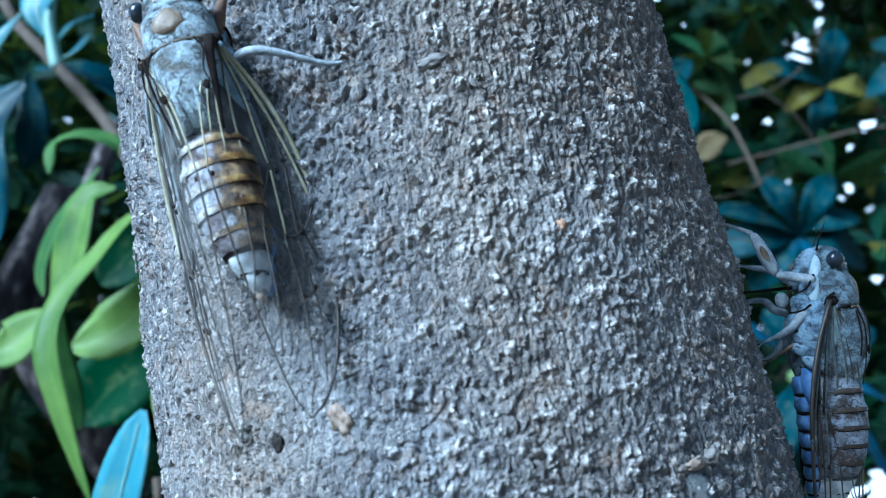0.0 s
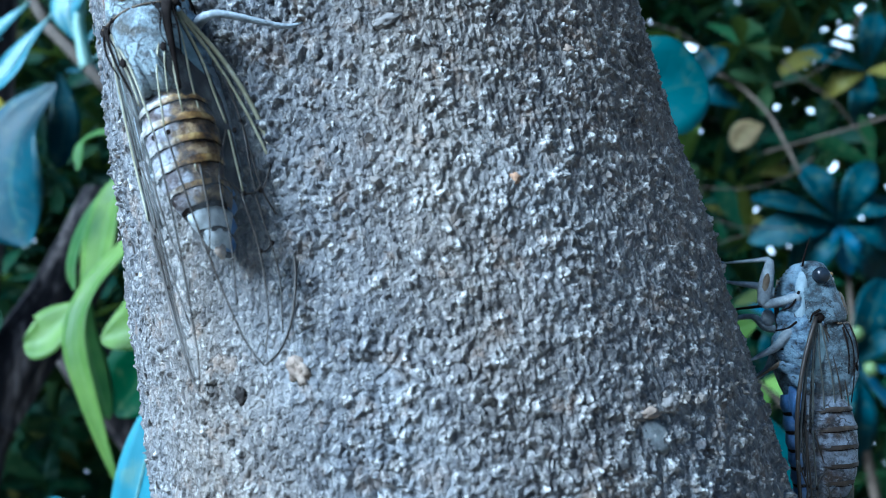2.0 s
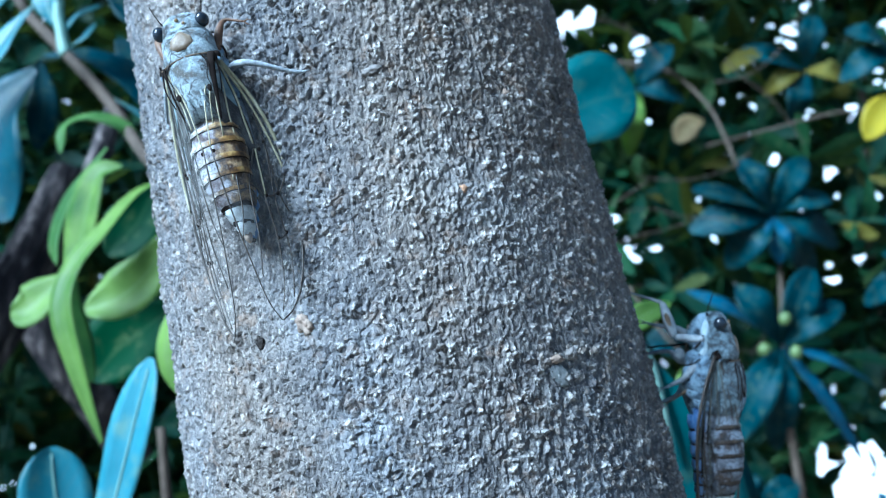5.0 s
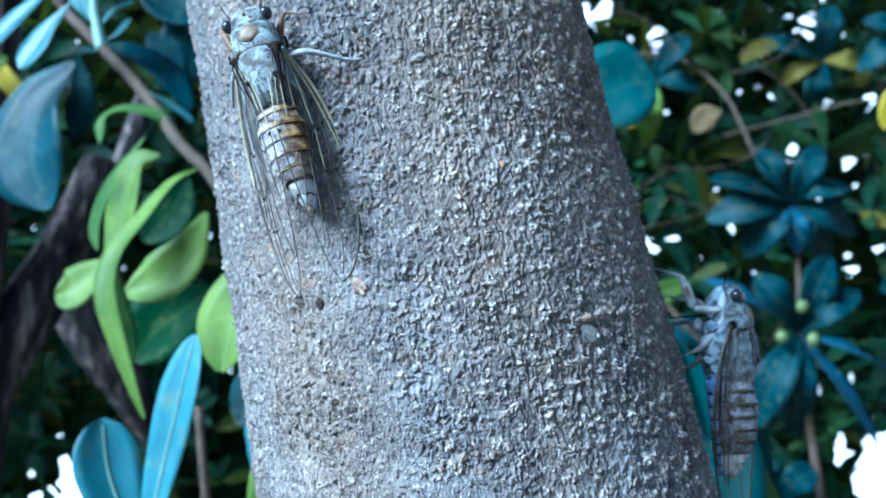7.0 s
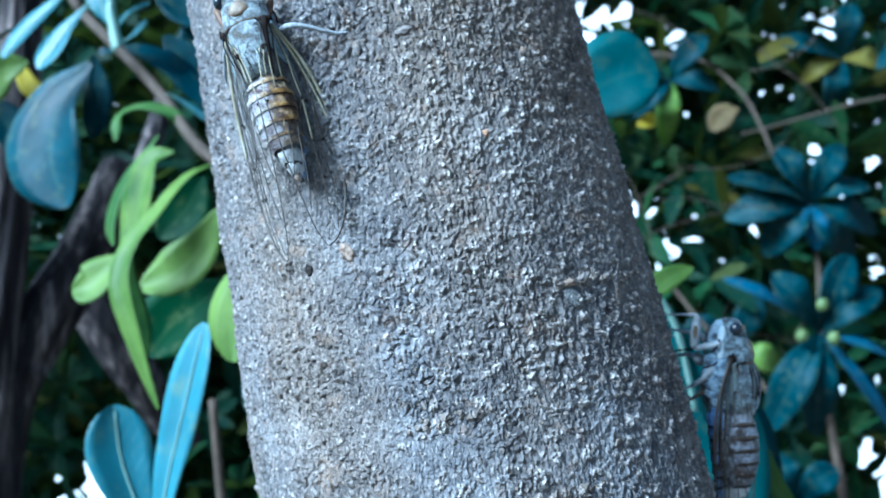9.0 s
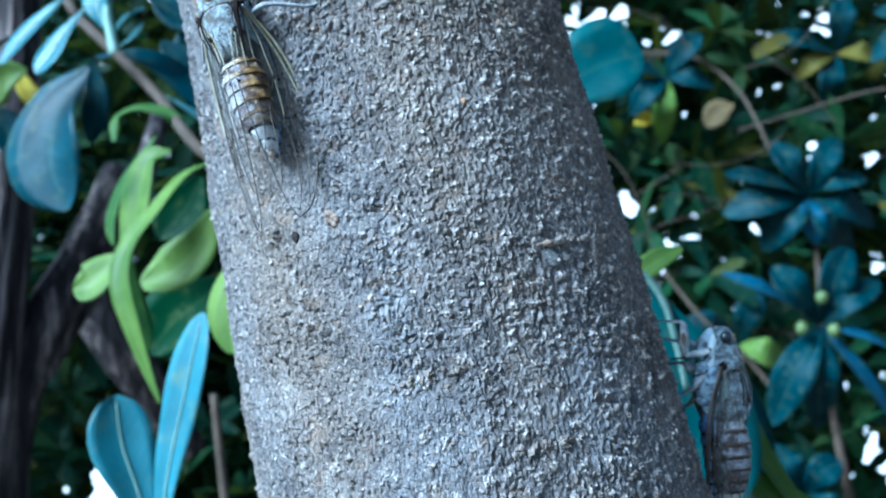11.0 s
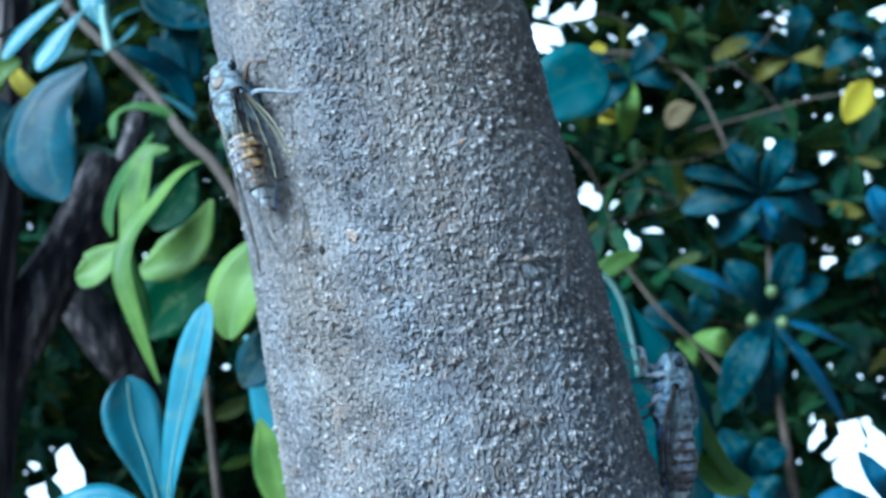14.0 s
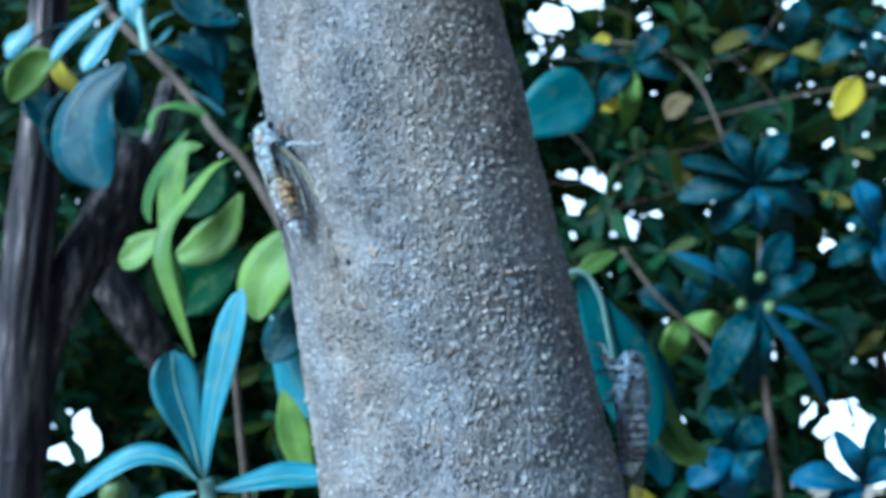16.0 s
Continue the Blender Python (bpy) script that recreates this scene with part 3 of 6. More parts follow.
def single_pieces(name, count, th, z, size, mat, seed, long, flat):
    """The pieces nearest to the viewer, one object each, on a few shared meshes: a ragged scab with a lifted rim and two crumbs on it."""
    rng = random.Random(seed)
    shapes = []
    for k in range(7):
        bm = bmesh.new()
        rim, top = [], []
        for q in range(9):
            a = 2 * math.pi * q / 9
            r = 0.5 * (1 + rng.uniform(-0.42, 0.3))
            rim.append(bm.verts.new(Vector((r * math.cos(a), r * math.sin(a) * long, -0.25 * flat)) * size))
            r *= rng.uniform(0.5, 0.85)
            top.append(bm.verts.new(Vector((r * math.cos(a), r * math.sin(a) * long, flat * rng.uniform(0.1, 0.75))) * size))
        crown = bm.verts.new(Vector((rng.uniform(-0.1, 0.1), rng.uniform(-0.1, 0.1), flat * rng.uniform(0.0, 0.6))) * size)
        for q in range(9):
            p = (q + 1) % 9
            bm.faces.new((rim[q], rim[p], top[p], top[q]))
            bm.faces.new((top[q], top[p], crown))
        me = bpy.data.meshes.new(name)
        bm.to_mesh(me)
        bm.free()
        me.materials.append(mat)
        shapes.append(me)
    for _ in range(count):
        ob = child(name, rng.choice(shapes), trunk)
        k = rng.uniform(0.55, 1.3)
        ob.matrix_local = LEAN.inverted() @ on_bark(rng.uniform(*th), rng.uniform(*z), rng.uniform(-60, 60), -0.00002) @ Matrix.Diagonal((k, k, k, 1))


single_pieces("bark_wart", 230, (-8, 64), (-0.034, 0.034), 0.00062, WART, 31, 1.0, 0.3)
single_pieces("bark_flake", 150, (-60, 10), (-0.034, 0.034), 0.00038, FLAKE, 32, 1.8, 0.3)
lump("bark_scale", -18.2, -0.0065, 0.0026, 0.0017, 0.0007, CHIP_TAN, "oval tan bark scale", 1, -60, 0.9)
lump("pit", -28.9, -0.0074, 0.0011, 0.0015, 0.0003, PIT, "small black hole in the bark", 2)
lump("bark_scale", 19.3, 0.0057, 0.0011, 0.001, 0.0004, CHIP_RUST, "round orange-brown scale", 3)
lump("bark_scale", 5.6, 0.0223, 0.0009, 0.0026, 0.00022, FLAKE, "long pale lifted flake", 4, -75)
lump("bark_scale", 19.9, 0.0231, 0.0014, 0.0011, 0.0005, FLAKE, "small pale ring scar", 5, 0, 0.8)
lump("bark_scale", 23.0, 0.0235, 0.0012, 0.001, 0.0005, FLAKE, "small pale ring scar", 6, 0, 0.8)
lump("bark_scale", 35.5, -0.0163, 0.0014, 0.0013, 0.0007, FLAKE, "pale crumbly bark lump", 7)
lump("bark_scale", 31.5, -0.0166, 0.0022, 0.0009, 0.0005, CHIP_TAN, "brown bark lump", 8)
lump("bark_scale", 36, 0.0179, 0.0012, 0.001, 0.0005, CHIP_TAN, "tan bark wart", 9)
lump("lichen_patch", 31.3, -0.0185, 0.0026, 0.0026, 0.00003, LICHEN, "smooth pale grey lichen spot", 10)


# ---- cicadas ----
def shell(name, sections, mat, parent, label="", n=24, power=2.3, rough=0.0, seed=0, caps=True):
    """A body piece from cross sections (y, half width, top, bottom) in millimetres, along local y."""
    bm = bmesh.new()
    rings = []
    slim = {"head": 0.76, "pronotum": 0.88, "thorax": 0.9}.get(name, 1.0)
    for y, w, top, bot in sections:
        mid, hh = (top + bot) / 2, (top - bot) / 2
        ring = []
        for k in range(n):
            a = 2 * math.pi * k / n
            c, s = math.cos(a), math.sin(a)
            x = 0.84 * slim * w * math.copysign(abs(c) ** (2 / power), c)
            z = mid + hh * math.copysign(abs(s) ** (2 / power), s)
            v = Vector((x, y, z))
            if rough:
                v += rough * noise.noise_vector(v * 1.3 + Vector((seed, 0, 0)))
            ring.append(bm.verts.new(v * 0.001))
        rings.append(ring)
    for r, s in zip(rings, rings[1:]):
        for k in range(n):
            bm.faces.new((r[k], r[(k + 1) % n], s[(k + 1) % n], s[k]))
    if caps:
        bm.faces.new(rings[0])
        bm.faces.new(rings[-1])
    bmesh.ops.recalc_face_normals(bm, faces=bm.faces[:])
    return part(name, bm, mat, parent, label)


def ball(name, centre, radii, mat, parent, label="", seg=16):
    bm = bmesh.new()
    bmesh.ops.create_uvsphere(bm, u_segments=seg, v_segments=seg // 2 + 2, radius=1.0)
    for v in bm.verts:
        v.co = (Vector(centre) + Vector([a * b for a, b in zip(v.co, radii)])) * 0.001
    return part(name, bm, mat, parent, label)


def wing_point(side, u, v, spread, slope, root):
    """A place on the forewing: u from base to tip, v from the line of its root inwards (millimetres); the wings slope like a roof."""
    a = radians(spread)
    ry, rz, rx, inward, up, step = root
    out = math.sin(a) * u - math.cos(a) * (inward if v > 0 else 0.78) * v
    back = -math.cos(a) * u
    height = rz + (up * v + step * min(1, v) if v > 0 else slope * v) - 0.11 * u + 0.0012 * max(0, u - 12) ** 2
    return Vector((side * (rx + out), ry + back, height)) * 0.001


def wing(side, parent, spread, slope, costa, inner, root, length=33.0):
    """A long clear forewing: membrane, front-edge vein, a fan of inner veins, cross veins with dark dots."""
    def front(s):
        return -4.4 * (1 - (1 - s / 0.4) ** 2 if s < 0.4 else 1 - ((s - 0.4) / 0.6) ** 3.5) + 0.6 * s

    def rear(s):
        return 1.2 + 2.7 * math.sin(math.pi * min(1.0, s ** 0.75)) ** 0.8 + 0.6 * s ** 3

    def at(s, q):
        f = front(s)
        return wing_point(side, s * length, f + (max(rear(s), f + 0.15) - f) * q, spread, slope, root)

    def sheet(name, rows, cols, s0, s1, q0, q1, mat, owner, label):
        bm = bmesh.new()
        grid = [[bm.verts.new(at(s0 + (s1 - s0) * i / rows, (q0(i / rows) + (q1(i / rows) - q0(i / rows)) * k / cols)) + (Vector((0, 0, 0)) if mat is MEMBRANE else Vector((0, 0, 0.00006 if mat is WING_BLUE else -0.0001)))) for k in range(cols + 1)] for i in range(rows + 1)]
        for a, b in zip(grid, grid[1:]):
            for k in range(cols):
                bm.faces.new((a[k], a[k + 1], b[k + 1], b[k]))
        return part(name, bm, mat, owner, label)

    w = sheet("forewing", 24, 8, 0, 1, lambda e: 0, lambda e: 1, MEMBRANE, parent, "clear membranous wing with branching veins")
    sheet("wing_patch", 6, 3, 0.02, 0.2, lambda e: 0.3 + 0.06 * e, lambda e: 0.36 + 0.22 * math.sin(math.pi * min(1, 0.15 + e * 0.85)), WING_BLUE, w, "blue-grey leathery wedge at the wing root")
    # dark sheet for the smoky root and the shade below it
    if costa is VEIN_PALE:
        sheet("wing_root", 8, 4, 0.0, 0.27, lambda e: 0.2 + 0.22 * e, lambda e: 0.97 - 0.3 * e ** 2, WING_DARK, w, "smoky root of the wing, dark with the shade beneath it")

    else:
        for q0, q1, far in ((0.03, 0.08, 0.62), (0.14, 0.2, 0.5), (0.3, 0.36, 0.36)):
            sheet("wing_stripe", 12, 1, 0.02, far, lambda e: q0, lambda e: q1, DARK_BAND, w, "dark stripe between the front veins")
        sheet("wing_root", 6, 3, 0.0, 0.13, lambda e: 0.4 + 0.1 * e, lambda e: 0.8 - 0.26 * e, WING_DARK, w, "smoky root of the wing, dark with the shade beneath it")
    if costa is VEIN_PALE:
        # smoky hind wing whose dark colour also stands for the shadow gap below
        hind = [(0.04, 0.4, 0.75), (0.14, 0.34, 0.72), (0.26, 0.34, 0.68), (0.36, 0.36, 0.62), (0.46, 0.38, 0.58), (0.54, 0.44, 0.5)]
        bm = bmesh.new()
        rows = [[bm.verts.new(at(u, q0 + (q1 - q0) * k / 5) - Vector((0, 0, 0.0009 + 0.00025 * math.sin(5.0 * k + 9 * u)))) for k in range(6)] for u, q0, q1 in hind]
        for p, r in zip(rows, rows[1:]):
            for k in range(5):
                bm.faces.new((p[k], p[k + 1], r[k + 1], r[k]))
        part("hind_wing", bm, WING_DARK, w, "folded smoky hind wing, dark with the shadow under the forewing")

    def vein(pts, r0, r1, mat, label=""):
        tube("vein", [at(s, q) for s, q in pts], r0 * 0.00095, r1 * 0.00095, mat, w, label, 4, 6)

    vein([(0, 0), (0.13, 0), (0.25, 0), (0.36, 0), (0.45, 0)], 0.27, 0.21, costa, "front-edge vein")
    vein([(0.45, 0), (0.6, 0), (0.75, 0), (0.88, 0), (0.96, 0.03), (1.0, 0.4)], 0.19, 0.1, VEIN_DARK, "dark outer vein")
    vein([(0.01, 0.1), (0.15, 0.12), (0.3, 0.1), (0.45, 0.02)], 0.18, 0.14, inner)
    vein([(0.02, 0.18), (0.15, 0.3), (0.26, 0.36), (0.34, 0.36)], 0.15, 0.1, inner)
    vein([(0.36, 0.36), (0.45, 0.38), (0.54, 0.4)], 0.1, 0.1, inner)
    vein([(0.02, 0.26), (0.12, 0.46), (0.24, 0.56), (0.38, 0.58)], 0.12, 0.09, inner)
    vein([(0.02, 0.34), (0.1, 0.58), (0.2, 0.7), (0.32, 0.74)], 0.11, 0.07, inner)
    vein([(0.02, 0.42), (0.1, 0.68), (0.18, 0.8), (0.27, 0.85)], 0.11, 0.07, costa)
    vein([(0.03, 0.5), (0.1, 0.78), (0.2, 0.92), (0.36, 0.98)], 0.12, 0.08, costa)
    vein([(0.34, 0.74), (0.42, 0.76), (0.48, 0.78)], 0.08, 0.06, inner)
    vein([(0.18, 0.11), (0.35, 0.2), (0.52, 0.2), (0.6, 0.12)], 0.1, 0.09, VEIN_DARK)
    vein([(0.54, 0.42), (0.7, 0.4), (0.86, 0.42), (0.97, 0.45)], 0.1, 0.06, VEIN_DARK)
    vein([(0.35, 0.2), (0.56, 0.28), (0.75, 0.22), (0.92, 0.12)], 0.1, 0.06, VEIN_DARK)
    vein([(0.36, 0.38), (0.5, 0.58), (0.68, 0.66), (0.84, 0.85)], 0.1, 0.06, VEIN_DARK)
    vein([(0.46, 0.72), (0.6, 0.8), (0.7, 0.96)], 0.1, 0.06, VEIN_DARK)
    vein([(0.36, 0.98), (0.6, 0.97), (0.8, 0.97), (0.93, 0.95), (1.0, 0.5)], 0.1, 0.06, VEIN_DARK)
    vein([(0.45, 0.02), (0.5, 0.12), (0.54, 0.22)], 0.1, 0.09, VEIN_DARK)
    vein([(0.52, 0.2), (0.54, 0.3), (0.54, 0.42)], 0.1, 0.1, VEIN_DARK)
    vein([(0.54, 0.42), (0.51, 0.5), (0.5, 0.58)], 0.09, 0.09, VEIN_DARK)
    vein([(0.68, 0.24), (0.7, 0.32), (0.7, 0.4)], 0.09, 0.09, VEIN_DARK)
    for s, q, r in ((0.53, 0.22, 0.32), (0.54, 0.4, 0.32), (0.68, 0.24, 0.3), (0.7, 0.39, 0.3), (0.36, 0.3, 0.32), (0.33, 0.2, 0.26), (0.37, 0.95, 0.3)):
        ball("vein_spot", at(s, q) * 1000, (r * 0.75, r * 0.9, 0.1), DARK_BAND, w, "black spot on a vein", 8)
    ball("wing_node", at(0.45, 0.0) * 1000, (0.26, 0.34, 0.2), inner, w, "pale joint of the front edge", 8)
    return w


def leg(name, parent, mat, pts, radii, label="", claws=True):
    """One leg from hip to foot as a bent tapered tube, in millimetres, with two small claws."""
    bm = bmesh.new()
    pts = [Vector(p) * 0.001 for p in pts]
    line = smooth_line(pts, 6)
    thick = np.interp(np.linspace(0, len(pts) - 1, len(line)), range(len(pts)), radii)
    thick = [float(r) * (1 + 0.1 * noise.noise(p * 2600)) * 0.001 for r, p in zip(thick, line)]
    thick[0], thick[-1] = thick[0] * 0.6, thick[-1] * 0.6
    add_tube(bm, line, thick, 10)
    d = (pts[-1] - pts[-2]).normalized()
    for s in (-1, 1) if claws else ():
        side = d.orthogonal().normalized() * s
        add_tube(bm, [pts[-1], pts[-1] + (d + 0.6 * side) * 0.0005, pts[-1] + (d * 1.6 + 0.5 * side) * 0.0006], [0.00012, 0.0001, 0.00003], 5)
    return part(name, bm, mat, parent, label)


def cicada(label, wing_spread, slopes, costa, inner, edge, ring, coat, root, size=1.0):
    """A resting cicada, head along +y, back along +z, belly at z = 0; centre of its length at the origin."""
    c = new("cicada")
    tagged(c, label, "cicada", "cicadas on the trunk")
    shell("head", [(14.3, 1.6, 4.9, 3.3), (13.9, 2.9, 5.6, 2.9), (13.2, 3.7, 6.1, 2.7), (12.3, 4.1, 6.4, 2.5), (11.4, 4.2, 6.6, 2.2), (10.9, 4.0, 6.6, 1.9)], coat, c, "grey-brown mottled head", rough=0.16)
    ridges = []
    for k in range(25):
        q = k / 24
        bulge = math.sin(math.pi * (0.1 + 0.82 * q)) ** 0.6
        ridges.append((14.2 - 4.6 * q, (2.9 if k % 2 else 2.55) * bulge, 4.2 - 1.6 * q, 3.3 - 2.2 * q - (1.9 if k % 2 else 1.55) * bulge))
    shell("face", ridges, PLEURON, c, "swollen face with fine cross ridges", 24)
    for s in (-1, 1):
        ball("eye", (s * 2.75, 12.4, 5.1), (0.85, 0.95, 0.95), EYE, c, "glossy dark bulging eye")
        tube("antenna", [v * 0.001 for v in map(Vector, ((s * 2.2, 13.7, 3.4), (s * 2.8, 15, 3.8), (s * 3.3, 16.8, 4.6)))], 0.00013, 0.00004, DARK_BAND, c, "thin black antenna", 3, 5)
    for x, y in ((0, 12.7), (-0.7, 12.0), (0.7, 12.0)):
        ball("ocellus", (x, y, 6.35), (0.26, 0.26, 0.2), BAND, c, "small amber eye spot", 8)
    shell("pronotum", [(11.2, 4.0, 6.5, 1.3), (10.6, 4.3, 6.9, 1.0), (9.2, 4.35, 7.2, 0.8), (8.2, 4.5, 7.3, 0.8), (7.5, 4.9, 7.2, 1.0), (7.1, 4.7, 7.0, 1.2)], coat, c, "pale grey collar plate with brown marks", rough=0.2, seed=5)
    shell("collar_seam", [(7.25, 4.1, 7.12, 0.9), (7.05, 4.1, 7.1, 0.8)], DARK_BAND, c, "dark line behind the collar")
    shell("pronotum_patch", [(10.6, 0.5, 7.0, 6.4), (9.9, 1.5, 7.28, 6.4), (8.9, 1.8, 7.38, 6.4), (8.1, 1.0, 7.36, 6.5)], SHELL_BROWN, c, "tan raised centre of the collar", rough=0.12)
    shell("thorax", [(7.3, 4.2, 7.1, 0.6), (6.3, 4.35, 7.7, -0.8), (4.5, 4.2, 8.0, -1.3), (2.5, 3.7, 7.6, -1.2), (1.0, 3.5, 7.0, -0.8), (-0.5, 3.1, 6.4, -0.2)], coat, c, "silvery grey domed thorax with dark marks", rough=0.3, seed=9)
    for s in (-1, 1):
        shell("breast_plate", [(8.6, 1.0, 3.2, 0.6), (7.6, 1.5, 3.9, 0.0), (6.0, 1.7, 4.0, -0.5), (4.4, 1.7, 3.9, -0.7), (3.2, 1.4, 3.6, -0.4), (2.6, 0.9, 3.2, 0.2)], PLEURON, c, "pale blue-grey plate on the side of the breast", rough=0.25, seed=21).location.x = s * 0.0024
        for y0, z0, rad in ((9.7, 1.9, (0.8, 1.3, 1.0)), (8.0, 0.9, (0.9, 1.0, 1.1)), (5.9, 0.3, (0.9, 1.1, 1.1)), (4.1, 0.6, (0.85, 0.8, 1.2))):
            ball("hip", (s * 2.75, y0, z0), rad, PLEURON, c, "pale leg base")
        tube("cheek_stripe", [Vector((s * x, y, z)) * 0.001 for x, y, z in ((1.2, 12.9, 3.4), (1.95, 11.9, 3.1), (2.3, 10.6, 2.8), (2.5, 9.2, 2.5), (2.55, 7.8, 2.1), (2.5, 6.0, 1.6), (2.2, 4.2, 1.4))], 0.0007, 0.001, BREAST_PALE, c, "whitish smooth stripe from cheek to breast", 5, 10, 0.9)
        # shade between the breast plates, put in as thin black tubes
        for line in (((3.3, 10.9, 2.6), (3.6, 9.4, 1.6), (3.3, 8.9, 0.2)), ((3.7, 7.6, 1.9), (3.6, 7.0, 0.9), (3.2, 6.9, -0.4)), ((3.7, 5.4, 1.6), (3.5, 4.9, 0.6), (3.2, 4.8, -0.5)), ((4.0, 8.6, 4.4), (4.1, 8.2, 3.6), (3.95, 7.4, 3.2))):
            tube("crease", [Vector((s * p[0], p[1], p[2])) * 0.001 for p in line], 0.00016, 0.00008, DARK_BAND, c, "dark line for the shade between breast plates", 4, 6)
        for y0, z0, turn in ((2.7, 0.7, 24), (1.2, 1.5, 34)):
            lobe = ball("opercular_lobe", (0, 0, 0), (0.7, 0.8, 1.55), PLEURON, c, "smooth pale lobe over the belly root")
            lobe.matrix_basis = pose(s * 0.0029, y0 * 0.001, z0 * 0.001, turn, 0, 0)
        shell("thorax_ridge", [(2.2, 0.2, 7.65, 6.2), (1.2, 0.45, 7.4, 6.0), (0.2, 0.75, 6.9, 5.4), (-0.7, 0.9, 6.35, 5.2)], coat, c, "whitish ridge at the rear of the thorax").location.x = s * 0.0009
        shell("operculum", [(0.8, 0.5, 1.9, 0.2), (-0.6, 1.5, 1.9, -0.1), (-2.2, 1.6, 1.8, 0.0), (-3.4, 0.8, 1.7, 0.3)], BELLY, c, "grey-blue plate under the abdomen").location.x = s * 0.0019
        ball("wing_base", (s * 3.4, root[0] - 0.1, root[1] + 0.3), (0.5, 0.6, 0.55), DARK_BAND, c, "black wing root")
        ball("wing_joint", (s * 3.6, root[0] - 0.8, root[1] + 0.6), (0.22, 0.3, 0.2), PLEURON, c, "pale knob at the wing root", 8)
        ball("thorax_spot", (s * 1.9, 2.3, 7.3), (0.3, 0.5, 0.16), DARK_BAND, c, "black spot on the thorax", 8)
        for a, r in ((((1.9, 6.9, 7.2), (2.5, 5.4, 7.5), (2.1, 3.6, 7.6), (2.3, 2.2, 7.2)), 0.1), (((3.3, 6.6, 6.4), (3.4, 4.0, 6.6), (2.9, 1.6, 6.3)), 0.13)):
            tube("groove", [Vector((s * p[0], p[1], p[2])) * 0.001 for p in a], r * 0.001, r * 0.0005, DARK_BAND, c, "thin dark line on the thorax", 4, 5)
        tube("wing_fold", [Vector((s * x, y, z)) * 0.001 for x, y, z in ((3.0, 7.0, 6.5), (2.8, 5.0, 7.1), (2.6, 2.8, 7.05), (2.3, 0.6, 6.7), (2.0, -1.4, 6.2))], 0.0005 if s > 0 else 0.00014, 0.0001, DARK_BAND, c, "dark leathery fold beside the thorax", 4, 6, 0.5)
        tube("collar_line", [Vector((s * x, 7.15 - 0.05 * x, 7.25 - 0.1 * x * x)) * 0.001 for x in (0.1, 1.2, 2.4, 3.6)], 0.00012, 0.0001, SHELL_BROWN, c, "brown seam behind the collar", 3, 5)
    # abdomen: eight rings, each with an amber rear edge
    y, wide = -0.2, (3.3, 4.1, 4.3, 4.15, 3.85, 3.25, 2.35, 1.45)
    for i, w in enumerate(wide):
        ln = (2.1, 2.0, 1.95, 1.9, 1.8, 1.6, 1.6, 1.5)[i]
        nw = (*wide, 0.5)[i + 1]
        t0, t1 = 1.9 + 1.07 * w, 1.9 + 1.07 * nw
        w, nw = 0.88 * w, 0.88 * nw
        seg = shell("abdomen_segment", [(y + 0.3, w * 0.97, t0 - 0.1, -0.2), (y - 0.1, w, t0, -0.4), (y - ln * 0.5, (w + nw) / 2 + 0.06, (t0 + t1) / 2 + 0.06, -0.4), (y - ln * 0.86, nw + 0.1, t1 + 0.1, -0.3)], ring if i < 6 else WHITE_WAX, c, "grey dusted ring with dark mottling" if i < 6 else "white waxy ring", 28, rough=0.12 if i < 6 else 0.3, seed=i * 3, caps=False)
        if i == 6:
            shell("seam", [(y - ln * 0.8, nw + 0.14, t1 + 0.16, 1.4), (y - ln * 1.0, nw + 0.04, t1 + 0.1, 1.2)], DARK_BAND, seg, "black ragged edge", 20, rough=0.5, seed=4, caps=False)
        if i < 6:
            wide_band = 0.66 if i < 4 and edge is BAND else 0.74
            shell("band", [(y - ln * wide_band, nw + 0.1 + 0.16 * (w - nw), t1 + 0.1 + 0.2 * (w - nw), 1.2), (y - ln * 0.88, nw + 0.12, t1 + 0.13, 1.0), (y - ln * 0.97, nw + 0.07, t1 + 0.07, 1.0)], DARK_BAND if i == 5 else edge, seg, "black edge" if i == 5 else "amber-brown rear edge", 28, rough=0.12, seed=i * 3, caps=False)
            # shadow at the ring's edge, made as a thin black shell
            shell("seam", [(y - ln * 0.98, nw + 0.09, t1 + 0.09, 1.0), (y - ln * 1.03, nw + 0.03, t1 + 0.03, 1.0)], DARK_BAND, seg, "thin black shadow line between rings", 28, rough=0.12, seed=i * 3, caps=False)
        shell("belly_plate", [(y + 0.1, w * 0.8, 1.0, -0.75), (y - ln * 0.5, w * 0.82, 1.0, -0.95), (y - ln * 0.9, nw * 0.8, 1.0, -0.7)], BELLY, seg, "blue-grey belly plate", 16, rough=0.05)
        shell("belly_gap", [(y - ln * 0.84, nw * 0.84, 0.9, -0.78), (y - ln * 1.02, nw * 0.84, 0.9, -0.74)], DARK_BAND, seg, "black gap between belly plates", 16)
        y -= ln
    shell("tail", [(y + 0.4, 0.6, 2.4, 1.0), (y - 0.2, 0.5, 2.2, 1.1), (y - 0.7, 0.2, 1.9, 1.4)], CHIP_TAN, c, "tan pointed tail tip")
    tube("rostrum", [v * 0.001 for v in map(Vector, ((0, 12.6, 1.0), (0, 10, 0.2), (0, 6.5, -0.1)))], 0.00045, 0.00015, SHELL_BROWN, c, "thin brown beak", 3, 6)
    for s, spread, slope in zip((-1, 1), wing_spread, slopes):
        wing(s, c, spread, slope, costa, inner if s > 0 else VEIN_MID, root)
    c.scale = (size, size, size)
    return c


